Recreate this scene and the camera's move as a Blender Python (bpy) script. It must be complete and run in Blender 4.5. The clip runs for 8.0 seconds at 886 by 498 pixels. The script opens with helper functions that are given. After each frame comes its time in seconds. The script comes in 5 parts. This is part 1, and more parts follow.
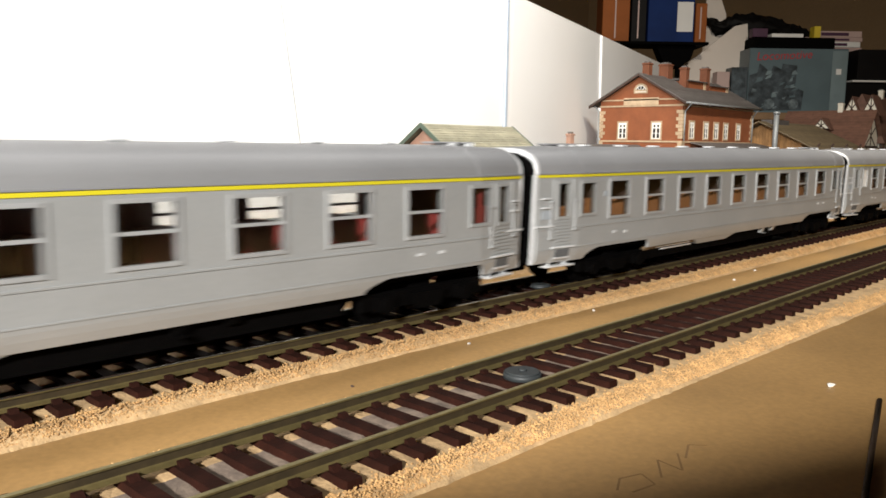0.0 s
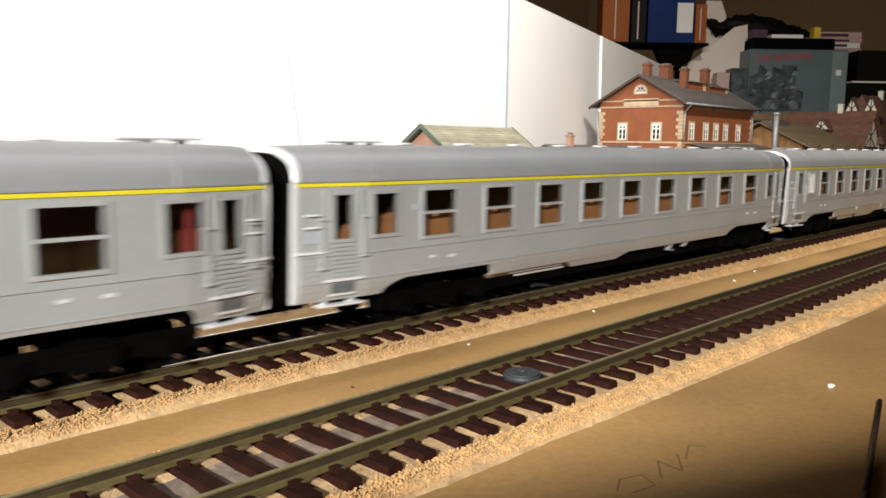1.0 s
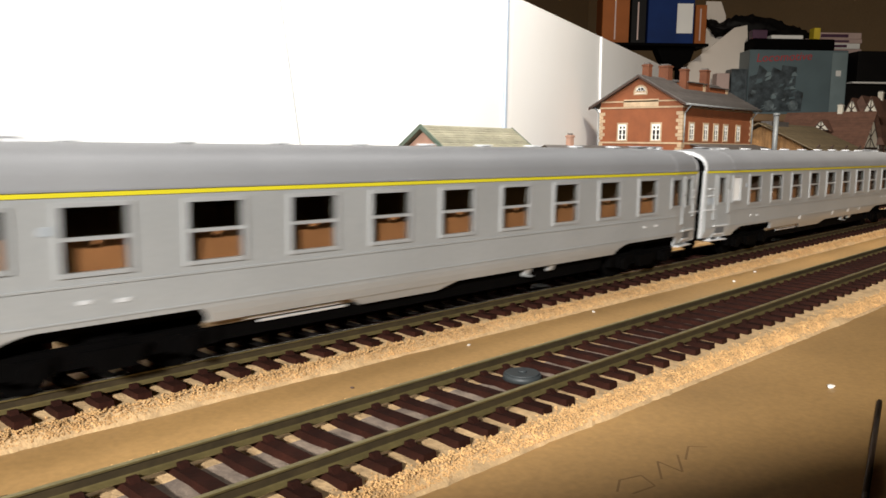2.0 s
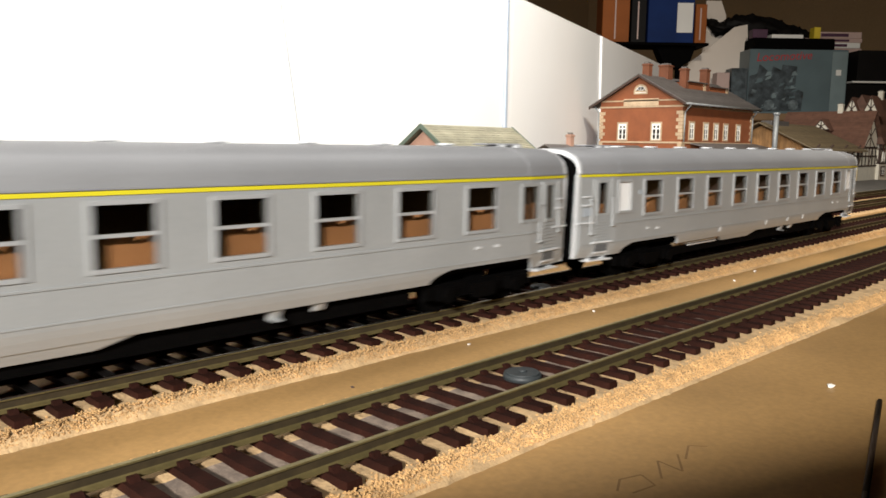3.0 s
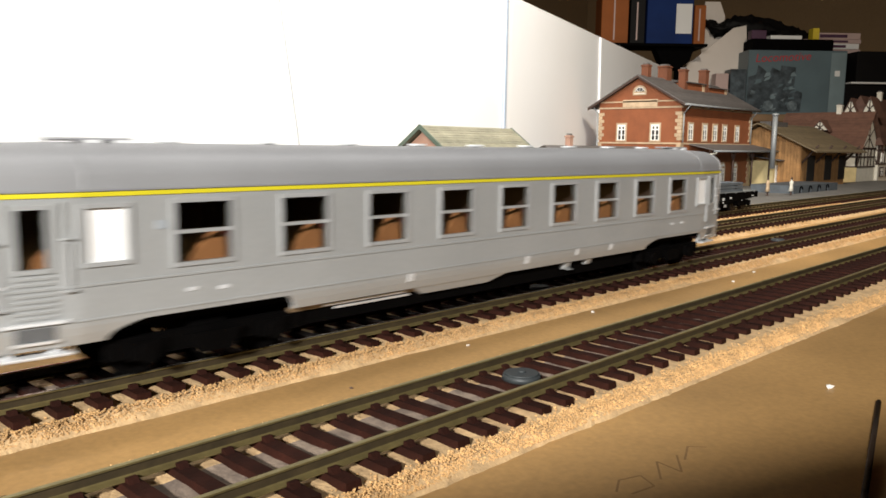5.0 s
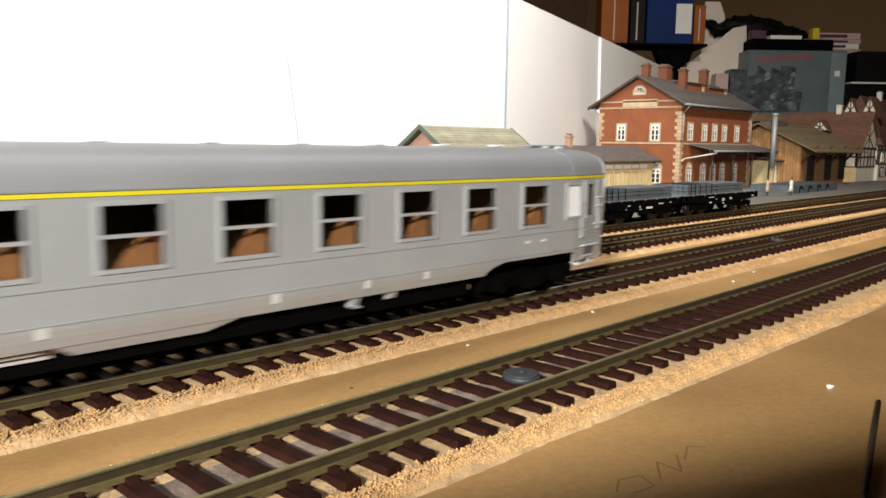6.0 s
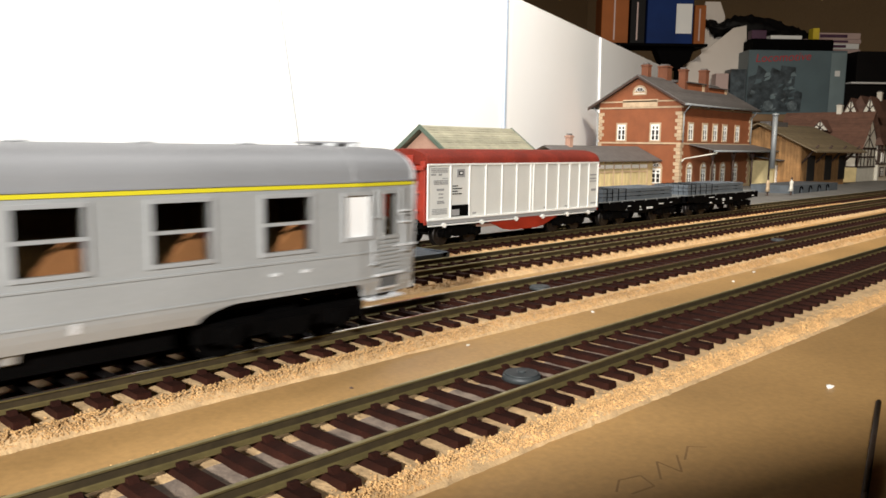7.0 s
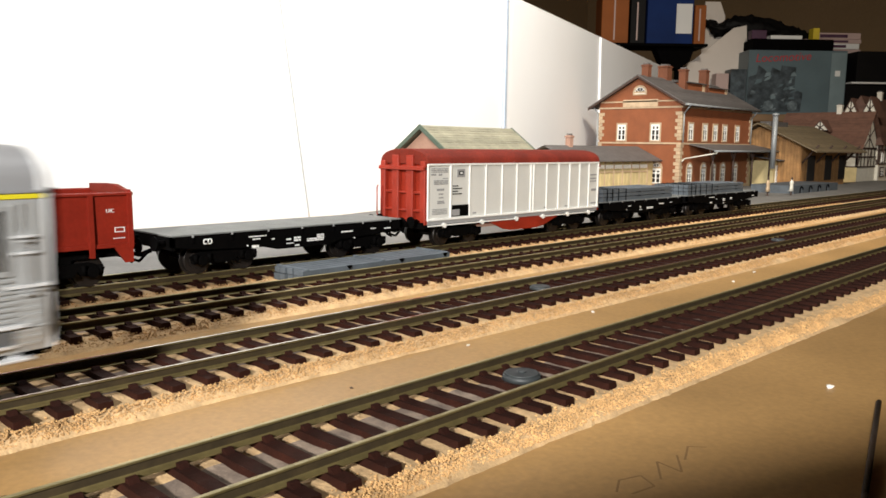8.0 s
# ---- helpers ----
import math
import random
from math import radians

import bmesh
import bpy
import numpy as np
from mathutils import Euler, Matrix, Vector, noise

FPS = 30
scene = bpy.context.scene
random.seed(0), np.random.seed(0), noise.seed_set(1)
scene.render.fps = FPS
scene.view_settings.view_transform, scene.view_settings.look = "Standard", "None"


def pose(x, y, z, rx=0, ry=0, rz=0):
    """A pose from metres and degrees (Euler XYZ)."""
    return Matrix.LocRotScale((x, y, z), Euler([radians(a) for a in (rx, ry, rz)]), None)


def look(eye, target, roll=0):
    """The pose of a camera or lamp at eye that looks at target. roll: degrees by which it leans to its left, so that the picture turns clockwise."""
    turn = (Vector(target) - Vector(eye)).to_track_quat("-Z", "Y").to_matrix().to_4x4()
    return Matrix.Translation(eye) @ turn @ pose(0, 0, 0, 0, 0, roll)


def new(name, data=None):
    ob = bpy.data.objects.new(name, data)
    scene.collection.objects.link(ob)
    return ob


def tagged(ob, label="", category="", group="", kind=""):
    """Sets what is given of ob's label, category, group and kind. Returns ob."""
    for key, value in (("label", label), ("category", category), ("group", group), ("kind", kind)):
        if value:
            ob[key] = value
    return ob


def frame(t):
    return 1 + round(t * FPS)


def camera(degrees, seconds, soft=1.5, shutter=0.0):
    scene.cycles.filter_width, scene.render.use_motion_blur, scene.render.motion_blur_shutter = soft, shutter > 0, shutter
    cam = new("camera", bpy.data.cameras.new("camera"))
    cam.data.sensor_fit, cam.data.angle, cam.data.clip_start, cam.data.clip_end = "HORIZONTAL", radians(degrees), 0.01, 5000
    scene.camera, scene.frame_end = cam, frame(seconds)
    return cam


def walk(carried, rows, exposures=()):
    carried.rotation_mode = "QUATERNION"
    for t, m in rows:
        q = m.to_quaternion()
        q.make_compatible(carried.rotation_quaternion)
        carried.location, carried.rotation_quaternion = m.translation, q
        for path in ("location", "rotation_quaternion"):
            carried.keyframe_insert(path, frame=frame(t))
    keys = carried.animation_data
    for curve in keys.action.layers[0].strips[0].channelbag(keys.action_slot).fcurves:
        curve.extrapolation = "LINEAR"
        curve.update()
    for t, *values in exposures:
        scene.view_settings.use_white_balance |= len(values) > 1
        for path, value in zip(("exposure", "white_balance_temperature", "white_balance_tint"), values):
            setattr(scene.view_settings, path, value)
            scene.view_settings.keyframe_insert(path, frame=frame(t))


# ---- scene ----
S = 0.001  # the plan is written in millimetres: a table-top railway, 1:87


def mm(*p):
    return tuple(c * S for c in p)


# ---- camera: a phone resting on the board, hardly moving ----
EYE = (0.0, 0.0, 45.7)
YAW, PITCH, ROLL = 46.47, 7.51, 0.80


def aim(dyaw, dpitch):
    a, b = radians(YAW + dyaw), radians(PITCH + dpitch)
    way = Vector((math.sin(a) * math.cos(b), math.cos(a) * math.cos(b), -math.sin(b)))
    eye = Vector(mm(*EYE))
    return look(eye, eye + way, ROLL)


cam = camera(58.5, 8.0, soft=1.6, shutter=0.85)
walk(cam, [(0.0, aim(-0.05, 0.12)), (0.5, aim(-0.05, 0.06)), (1.0, aim(-0.05, 0.06)), (1.5, aim(-0.04, 0.0)), (3.0, aim(-0.05, 0.06)),
           (3.5, aim(-0.05, 0.05)), (4.0, aim(-0.03, 0.02)), (4.5, aim(0.0, 0.0)), (6.0, aim(0.02, 0.0)), (7.0, aim(0.01, 0.0)), (8.0, aim(0.0, 0.0))])

# ---- light: one strip lamp over the layout, one bulb in the room, a dim room round it ----
scene.view_settings.exposure = 0.0
world = bpy.data.worlds.new("room_dark")
scene.world = world
world.use_nodes = True
world.node_tree.nodes["Background"].inputs[0].default_value = (0.9, 0.75, 0.55, 1)
world.node_tree.nodes["Background"].inputs[1].default_value = 0.004


def area(name, eye, target, sx, sy, watts, colour):
    data = bpy.data.lights.new(name, "AREA")
    data.shape, data.size, data.size_y, data.energy, data.color = "RECTANGLE", sx * S, sy * S, watts, colour
    ob = new(name, data)
    ob.matrix_world = look(Vector(mm(*eye)), Vector(mm(*target)))
    return ob


def spot(name, eye, target, degrees, watts, radius, colour):
    data = bpy.data.lights.new(name, "SPOT")
    data.spot_size, data.spot_blend, data.energy, data.shadow_soft_size, data.color = radians(degrees), 1.0, watts, radius * S, colour
    ob = new(name, data)
    ob.matrix_world = look(Vector(mm(*eye)), Vector(mm(*target)))
    return ob


area("backdrop_strip_lamp", (200, 235, 400), (230, 480, 275), 760, 40, 5.8, (1.0, 0.98, 0.95))
spot("desk_lamp", (-500, -240, 290), (320, 235, 0), 47, 55.0, 26, (1.0, 0.97, 0.92))
spot("ceiling_lamp", (500, -60, 760), (1150, 480, 40), 128, 29.0, 45, (1.0, 0.89, 0.74))


# ---- materials ----
def mat(name, colour, rough=0.6, metal=0.0, vary=0.15, scale=60.0, fine=900.0, bump=0.12, second=None, spec=0.5, island=0.0):
    """A painted or natural surface: base colour varied by stains and by grain, with fine relief. Scales are per metre."""
    m = bpy.data.materials.new(name)
    m.use_nodes = True
    nt = m.node_tree
    b = nt.nodes["Principled BSDF"]
    co = nt.nodes.new("ShaderNodeTexCoord")
    big, small = nt.nodes.new("ShaderNodeTexNoise"), nt.nodes.new("ShaderNodeTexNoise")
    big.inputs["Scale"].default_value, big.inputs["Detail"].default_value = scale, 4
    small.inputs["Scale"].default_value, small.inputs["Detail"].default_value = fine, 3
    for n in (big, small):
        nt.links.new(co.outputs["Object"], n.inputs["Vector"])
    dark = tuple(c * (1 - vary) for c in colour)
    light = second or tuple(min(1, c * (1 + vary)) for c in colour)
    ramp = nt.nodes.new("ShaderNodeMix")
    ramp.data_type = "RGBA"
    ramp.inputs["A"].default_value, ramp.inputs["B"].default_value = (*dark, 1), (*light, 1)
    add = nt.nodes.new("ShaderNodeMath")
    add.operation = "MULTIPLY_ADD"
    add.inputs[1].default_value, add.inputs[2].default_value = 2.2, -0.6
    nt.links.new(big.outputs["Fac"], add.inputs[0])
    add.use_clamp = True
    nt.links.new(add.outputs[0], ramp.inputs["Factor"])
    grain = nt.nodes.new("ShaderNodeMix")
    grain.data_type, grain.blend_type = "RGBA", "OVERLAY"
    grain.inputs["Factor"].default_value = min(0.6, vary * 1.6)
    nt.links.new(ramp.outputs["Result"], grain.inputs["A"])
    bw = nt.nodes.new("ShaderNodeRGBToBW")
    nt.links.new(small.outputs["Color"], bw.inputs[0])
    nt.links.new(bw.outputs[0], grain.inputs["B"])
    out = grain.outputs["Result"]
    if island:
        info, geo = nt.nodes.new("ShaderNodeObjectInfo"), nt.nodes.new("ShaderNodeNewGeometry")
        sm = nt.nodes.new("ShaderNodeMath")
        sm.operation = "ADD"
        nt.links.new(info.outputs["Random"], sm.inputs[0])
        nt.links.new(geo.outputs["Random Per Island"], sm.inputs[1])
        hs = nt.nodes.new("ShaderNodeHueSaturation")
        rng = nt.nodes.new("ShaderNodeMapRange")
        rng.inputs["From Max"].default_value = 2.0
        rng.inputs["To Min"].default_value, rng.inputs["To Max"].default_value = 1 - island, 1 + island
        nt.links.new(sm.outputs[0], rng.inputs["Value"])
        nt.links.new(rng.outputs[0], hs.inputs["Value"])
        nt.links.new(out, hs.inputs["Color"])
        out = hs.outputs["Color"]
    nt.links.new(out, b.inputs["Base Color"])
    b.inputs["Roughness"].default_value, b.inputs["Metallic"].default_value = rough, metal
    b.inputs["Specular IOR Level"].default_value = spec
    if bump:
        bp = nt.nodes.new("ShaderNodeBump")
        bp.inputs["Strength"].default_value, bp.inputs["Distance"].default_value = bump, 0.0004
        nt.links.new(small.outputs["Fac"], bp.inputs["Height"])
        nt.links.new(bp.outputs[0], b.inputs["Normal"])
    return m


def glass_mat(name, tint, rough=0.05):
    m = bpy.data.materials.new(name)
    m.use_nodes = True
    nt = m.node_tree
    nt.nodes.remove(nt.nodes["Principled BSDF"])
    tr, gl, mx = nt.nodes.new("ShaderNodeBsdfTransparent"), nt.nodes.new("ShaderNodeBsdfGlossy"), nt.nodes.new("ShaderNodeMixShader")
    tr.inputs[0].default_value = (*tint, 1)
    gl.inputs["Roughness"].default_value = rough
    mx.inputs[0].default_value = 0.07
    nt.links.new(tr.outputs[0], mx.inputs[1])
    nt.links.new(gl.outputs[0], mx.inputs[2])
    nt.links.new(mx.outputs[0], nt.nodes["Material Output"].inputs[0])
    return m


M_BOARD = mat("fibreboard", (0.39, 0.23, 0.088), 0.42, spec=0.35, vary=0.2, scale=18, fine=800, bump=0.06)
M_CORK = mat("cork_ballast", (0.52, 0.35, 0.18), 0.9, vary=0.25, scale=260, fine=1500, bump=0.5)
M_GRAIN = mat("cork_grain", (0.50, 0.30, 0.125), 0.9, vary=0.3, scale=300, fine=1500, bump=0.3, island=0.35)
M_GREYBED = mat("dusty_track_bed", (0.17, 0.13, 0.105), 0.85, vary=0.3, scale=220, fine=1400, bump=0.4, second=(0.29, 0.22, 0.165))
M_SLEEPER = mat("brown_sleeper_plastic", (0.023, 0.0065, 0.0038), 0.75, spec=0.12, vary=0.3, scale=200, fine=1500, bump=0.2, island=0.25)
M_RAIL = mat("nickel_rail", (0.18, 0.142, 0.058), 0.55, 0.65, vary=0.22, scale=120, fine=900, bump=0.1)
M_RAILHEAD = mat("dull_rail_head", (0.42, 0.36, 0.19), 0.4, 0.7, vary=0.2, scale=120, fine=900, bump=0.1)
# darker rail colour that paints the shade under the rail head
M_RAILWEB = mat("shaded_rail_web", (0.045, 0.031, 0.013), 0.7, 0.3, vary=0.3, scale=150, fine=900, bump=0.1)
M_RAILTOP = mat("polished_rail_head", (0.62, 0.58, 0.48), 0.22, 0.95, vary=0.15, scale=60, fine=900, bump=0.05)
M_SILVER = mat("silver_coach_paint", (0.40, 0.41, 0.41), 0.40, 0.3, vary=0.07, scale=45, fine=1300, bump=0.12)
M_ROOF = mat("grey_coach_roof", (0.27, 0.272, 0.28), 0.5, 0.15, vary=0.06, scale=40, fine=1200, bump=0.06)
M_CHROME = mat("bright_silver_trim", (0.66, 0.67, 0.68), 0.35, 0.12, vary=0.05, scale=60, fine=900, bump=0.03)
M_FRAME = mat("matt_silver_window_frame", (0.46, 0.47, 0.475), 0.4, 0.35, vary=0.08, scale=60, fine=900, bump=0.04)
M_YELLOW = mat("yellow_line_paint", (0.62, 0.54, 0.02), 0.5, vary=0.05)
M_BLACK = mat("black_plastic", (0.0018, 0.0016, 0.0016), 0.8, spec=0.03, vary=0.25, scale=150, fine=1200, bump=0.15)
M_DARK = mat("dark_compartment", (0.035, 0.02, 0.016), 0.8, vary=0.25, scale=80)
M_TAN = mat("tan_seat_plastic", (0.43, 0.20, 0.085), 0.6, vary=0.18, scale=120)
M_RED = mat("red_seat_plastic", (0.15, 0.018, 0.015), 0.6, vary=0.2, scale=120)
M_OCHRE = mat("ochre_chassis", (0.20, 0.14, 0.08), 0.6, vary=0.2, scale=120)
M_WHITE = mat("white_frosted_pane", (0.86, 0.86, 0.85), 0.5, vary=0.03)
M_PANEL = mat("white_backdrop_board", (0.80, 0.80, 0.795), 0.7, vary=0.03, scale=5, fine=300, bump=0.03)
M_PRINTBLUE = mat("pale_blue_print", (0.33, 0.36, 0.39), 0.5, vary=0.1)
M_STEP = mat("dark_grey_step_well", (0.10, 0.105, 0.11), 0.6, vary=0.15)
M_PRINTGREY = mat("grey_print", (0.28, 0.28, 0.28), 0.6, vary=0.1)
M_PRINTWHITE = mat("white_print", (0.75, 0.75, 0.73), 0.5, vary=0.08)
G_COACH = glass_mat("tinted_coach_glass", (0.72, 0.70, 0.66))
G_CLEAR = glass_mat("clear_coach_glass", (0.95, 0.95, 0.94))


# ---- mesh helpers (all in millimetres) ----
def box(bm, x0, x1, y0, y1, z0, z1, mi=0):
    v = [bm.verts.new((x, y, z)) for z in (z0, z1) for x, y in ((x0, y0), (x1, y0), (x1, y1), (x0, y1))]
    for f in ((3, 2, 1, 0), (4, 5, 6, 7), (0, 1, 5, 4), (1, 2, 6, 5), (2, 3, 7, 6), (3, 0, 4, 7)):
        bm.faces.new([v[i] for i in f]).material_index = mi
    return v


def bbox(bm, x0, x1, y0, y1, z0, z1, bevel=0.3, mi=0):
    """A box with bevelled edges."""
    v = box(bm, x0, x1, y0, y1, z0, z1, mi)
    es = {e for q in v for e in q.link_edges}
    bmesh.ops.bevel(bm, geom=list(es), offset=bevel, segments=1, affect="EDGES", clamp_overlap=True, material=-1)


def prism(bm, pts, axis, a, b, mi=0):
    """A polygon given in the other two axes, drawn out along one axis from a to b."""
    def at(p, w):
        return {"x": (w, p[0], p[1]), "y": (p[0], w, p[1]), "z": (p[0], p[1], w)}[axis]
    lo, hi = [bm.verts.new(at(p, a)) for p in pts], [bm.verts.new(at(p, b)) for p in pts]
    n = len(pts)
    fs = [bm.faces.new(lo), bm.faces.new(hi)] + [bm.faces.new((lo[i], lo[(i + 1) % n], hi[(i + 1) % n], hi[i])) for i in range(n)]
    for f in fs:
        f.material_index = mi
    return fs


def rod(bm, a, b, r, n=8, r2=None, mi=0):
    a, b = Vector(a), Vector(b)
    q = (b - a).to_track_quat("Z", "Y")
    rings = []
    for p, rr in ((a, r), (b, r if r2 is None else r2)):
        rings.append([bm.verts.new(p + q @ Vector((rr * math.cos(2 * math.pi * i / n), rr * math.sin(2 * math.pi * i / n), 0))) for i in range(n)])
    for i in range(n):
        f = bm.faces.new((rings[0][i], rings[0][(i + 1) % n], rings[1][(i + 1) % n], rings[1][i]))
        f.smooth, f.material_index = True, mi
    bm.faces.new(rings[0][::-1]).material_index = mi
    bm.faces.new(rings[1]).material_index = mi


def tube(bm, pts, r, n=6):
    for a, b in zip(pts, pts[1:]):
        rod(bm, a, b, r, n)


def cut_wall(bm, u0, u1, z0, z1, y0, y1, holes, put=None, mi=0, cuts=(), levels=()):
    """A wall from u0 to u1 and z0 to z1, between the depths y0 and y1, with rectangular openings (ua, ub, za, zb)."""
    put = put or (lambda u, y, z: (u, y, z))
    us = sorted({u0, u1, *cuts, *[h[0] for h in holes], *[h[1] for h in holes]})
    zs = sorted({z0, z1, *levels, *[h[2] for h in holes], *[h[3] for h in holes]})
    us, zs = [u for u in us if u0 <= u <= u1], [z for z in zs if z0 <= z <= z1]

    def solid(i, j):
        if not (0 <= i < len(us) - 1 and 0 <= j < len(zs) - 1):
            return False
        u, z = (us[i] + us[i + 1]) / 2, (zs[j] + zs[j + 1]) / 2
        return not any(h[0] < u < h[1] and h[2] < z < h[3] for h in holes)
    memo = {}

    def vert(i, j, y):
        if (i, j, y) not in memo:
            memo[i, j, y] = bm.verts.new(put(us[i], y, zs[j]))
        return memo[i, j, y]
    for i in range(len(us) - 1):
        for j in range(len(zs) - 1):
            if not solid(i, j):
                continue
            quads = [[(i, j, y0), (i + 1, j, y0), (i + 1, j + 1, y0), (i, j + 1, y0)], [(i, j, y1), (i, j + 1, y1), (i + 1, j + 1, y1), (i + 1, j, y1)]]
            for di, dj, e in ((-1, 0, ((i, j), (i, j + 1))), (1, 0, ((i + 1, j), (i + 1, j + 1))), (0, -1, ((i, j), (i + 1, j))), (0, 1, ((i, j + 1), (i + 1, j + 1)))):
                if not solid(i + di, j + dj):
                    quads.append([(*e[0], y0), (*e[1], y0), (*e[1], y1), (*e[0], y1)])
            for q in quads:
                bm.faces.new([vert(*k) for k in q]).material_index = mi


def mesh_of(name, bm, mats, normals=True):
    if normals:
        bmesh.ops.recalc_face_normals(bm, faces=bm.faces[:])
    bmesh.ops.scale(bm, vec=(S, S, S), verts=bm.verts[:])
    me = bpy.data.meshes.new(name)
    bm.to_mesh(me)
    bm.free()
    for m in mats if isinstance(mats, (list, tuple)) else (mats,):
        me.materials.append(m)
    return me


def thing(name, label, category, group="", kind="", at=(0, 0, 0), rz=0):
    ob = new(name)
    ob.empty_display_size = 0.01
    ob.matrix_basis = pose(*mm(*at), 0, 0, rz)
    return tagged(ob, label, category, group, kind)


def part(name, bm, material, parent=None, label="", at=None, kind=""):
    ob = new(name, mesh_of(name, bm, material))
    if parent:
        ob.parent = parent
    if at:
        ob.location = mm(*at)
    return tagged(ob, label, kind=kind)


def again(name, ob, parent, at, rz=0):
    """The same mesh once more as a part of its own."""
    o = new(name, ob.data)
    o.parent = parent
    o.matrix_basis = pose(*mm(*at), 0, 0, rz)
    return o


def solo(name, bm, material, label, category="", group="", kind="", at=(0, 0, 0), rz=0):
    ob = new(name, mesh_of(name, bm, material))
    ob.matrix_basis = pose(*mm(*at), 0, 0, rz)
    return tagged(ob, label, category, group, kind)


B = bmesh.new


# ---- the board, the room and the white backdrop ----
Z_BOARD = -6.0
N_Y, T_Y, C_Y, W_Y = 98.4, 157.5, 211.0, 258.0  # the four track centres


def build_room():
    bm = B()
    bbox(bm, -700, 2600, -350, 1100, Z_BOARD - 16, Z_BOARD, 1.0)
    solo("layout_board", bm, M_BOARD, "tan fibreboard baseboard under the model railway", kind="structure")
    m = mat("room_wall_paint", (0.40, 0.28, 0.155), 0.85, vary=0.12, scale=2, fine=200)
    f = mat("room_floor_wood", (0.22, 0.13, 0.07), 0.6, vary=0.2, scale=4, fine=120)
    bm = B()
    box(bm, -1800, 3300, -2600, 2200, -860, -800)
    solo("floor", bm, f, "dark brown room floor", kind="structure")
    bm = B()
    box(bm, -1800, 3300, -2600, 2200, 1700, 1760)
    solo("ceiling", bm, m, "dim cream room ceiling", kind="structure")
    for name, e in (("wall_north", (-1800, 3300, 2200, 2260)), ("wall_south", (-1800, 3300, -2660, -2600)), ("wall_east", (3300, 3360, -2600, 2200)), ("wall_west", (-1860, -1800, -2600, 2200))):
        bm = B()
        box(bm, *e, -800, 1700)
        solo(name, bm, m, "dim cream-brown room wall", kind="structure")
    t = mat("table_leg_wood", (0.30, 0.19, 0.10), 0.6, vary=0.2, scale=30)
    trestle = thing("layout_table_frame", "plain wooden legs under the layout board", "table frame")
    for x, y in ((-600, -250), (-600, 1000), (2500, -250), (2500, 1000)):
        bm = B()
        bbox(bm, x - 25, x + 25, y - 25, y + 25, -800, Z_BOARD - 16, 3)
        part("leg", bm, t, trestle)


# back boards: the long wall board, and the side board that turns away behind the station
CORNER = (643.0, 518.0)
SIDE = Vector((0.956, 0.294))


def build_backdrop():
    zt = 214.0
    back = 14.04  # the back boards run slightly towards the tracks from the corner
    at = (*CORNER, 0)
    bm = B()
    prism(bm, [(-324.6, Z_BOARD), (0, Z_BOARD), (0, zt), (-367.5, zt)], "y", 0, 0.8)
    solo("backdrop_board", bm, M_PANEL, "white cardboard backdrop sheet standing on the layout", "backdrop board", "backdrop boards", at=at, rz=back)
    bm = B()
    prism(bm, [(-830, Z_BOARD), (-306, Z_BOARD), (-348, zt), (-830, zt)], "y", 1.0, 3.0)
    solo("backdrop_board", bm, M_PANEL, "white cardboard backdrop sheet with slanting overlapped edge", "backdrop board", "backdrop boards", at=at, rz=back)
    bm = B()
    prism(bm, [(-324.6, Z_BOARD), (-323.5, Z_BOARD), (-366.4, zt), (-367.5, zt)], "y", -0.5, -0.05)
    solo("seam_tape", bm, mat("grey_seam_tape", (0.42, 0.42, 0.42), 0.7, vary=0.1), "thin grey tape over the slanting backdrop seam", "tape strip", at=at, rz=back)
    ang = math.degrees(math.atan2(SIDE.y, SIDE.x))
    bm = B()
    box(bm, 0, 728, 0, 3, Z_BOARD, 195)
    solo("backdrop_board", bm, M_PANEL, "white backdrop board angled away behind the station", "backdrop board", "backdrop boards", at=at, rz=ang)
    bm = B()
    bbox(bm, -21.5, -16.5, -3.5, -0.5, Z_BOARD, 193, 0.3)
    solo("corner_strip", bm, mat("pale_blue_strip", (0.40, 0.46, 0.55), 0.5, vary=0.06), "narrow pale blue strip on the backdrop corner", "wooden strip", at=at, rz=back)
    p = Vector(CORNER) + SIDE * 332
    bm = B()
    prism(bm, [(-4, 20), (4, 20), (-6, 192), (-13, 194)], "y", -3.2, -0.4)
    solo("joint_strip", bm, mat("white_joint_tape", (0.9, 0.9, 0.9), 0.4, vary=0.02), "bright white tape over a backdrop joint", "tape strip", at=(p.x, p.y, 0), rz=ang)


# ---- track ----


def sleeper_mesh():
    bm = B()
    v = box(bm, -1.55, 1.55, -15, 15, -4.5, -2.45)
    for q in v[4:]:
        q.co.x *= 0.9
        q.co.y *= 0.985
    for s in (-1, 1):
        for k in (-1, 1):
            y = s * 8.65 + k * 1.75
            prism(bm, [(y - 0.75, -2.5), (y + 0.75, -2.5), (y + 0.75 * (k < 0), -1.7), (y - 0.75 * (k > 0), -1.7)], "x", -0.8, 0.8)
    return mesh_of("sleeper", bm, M_SLEEPER)


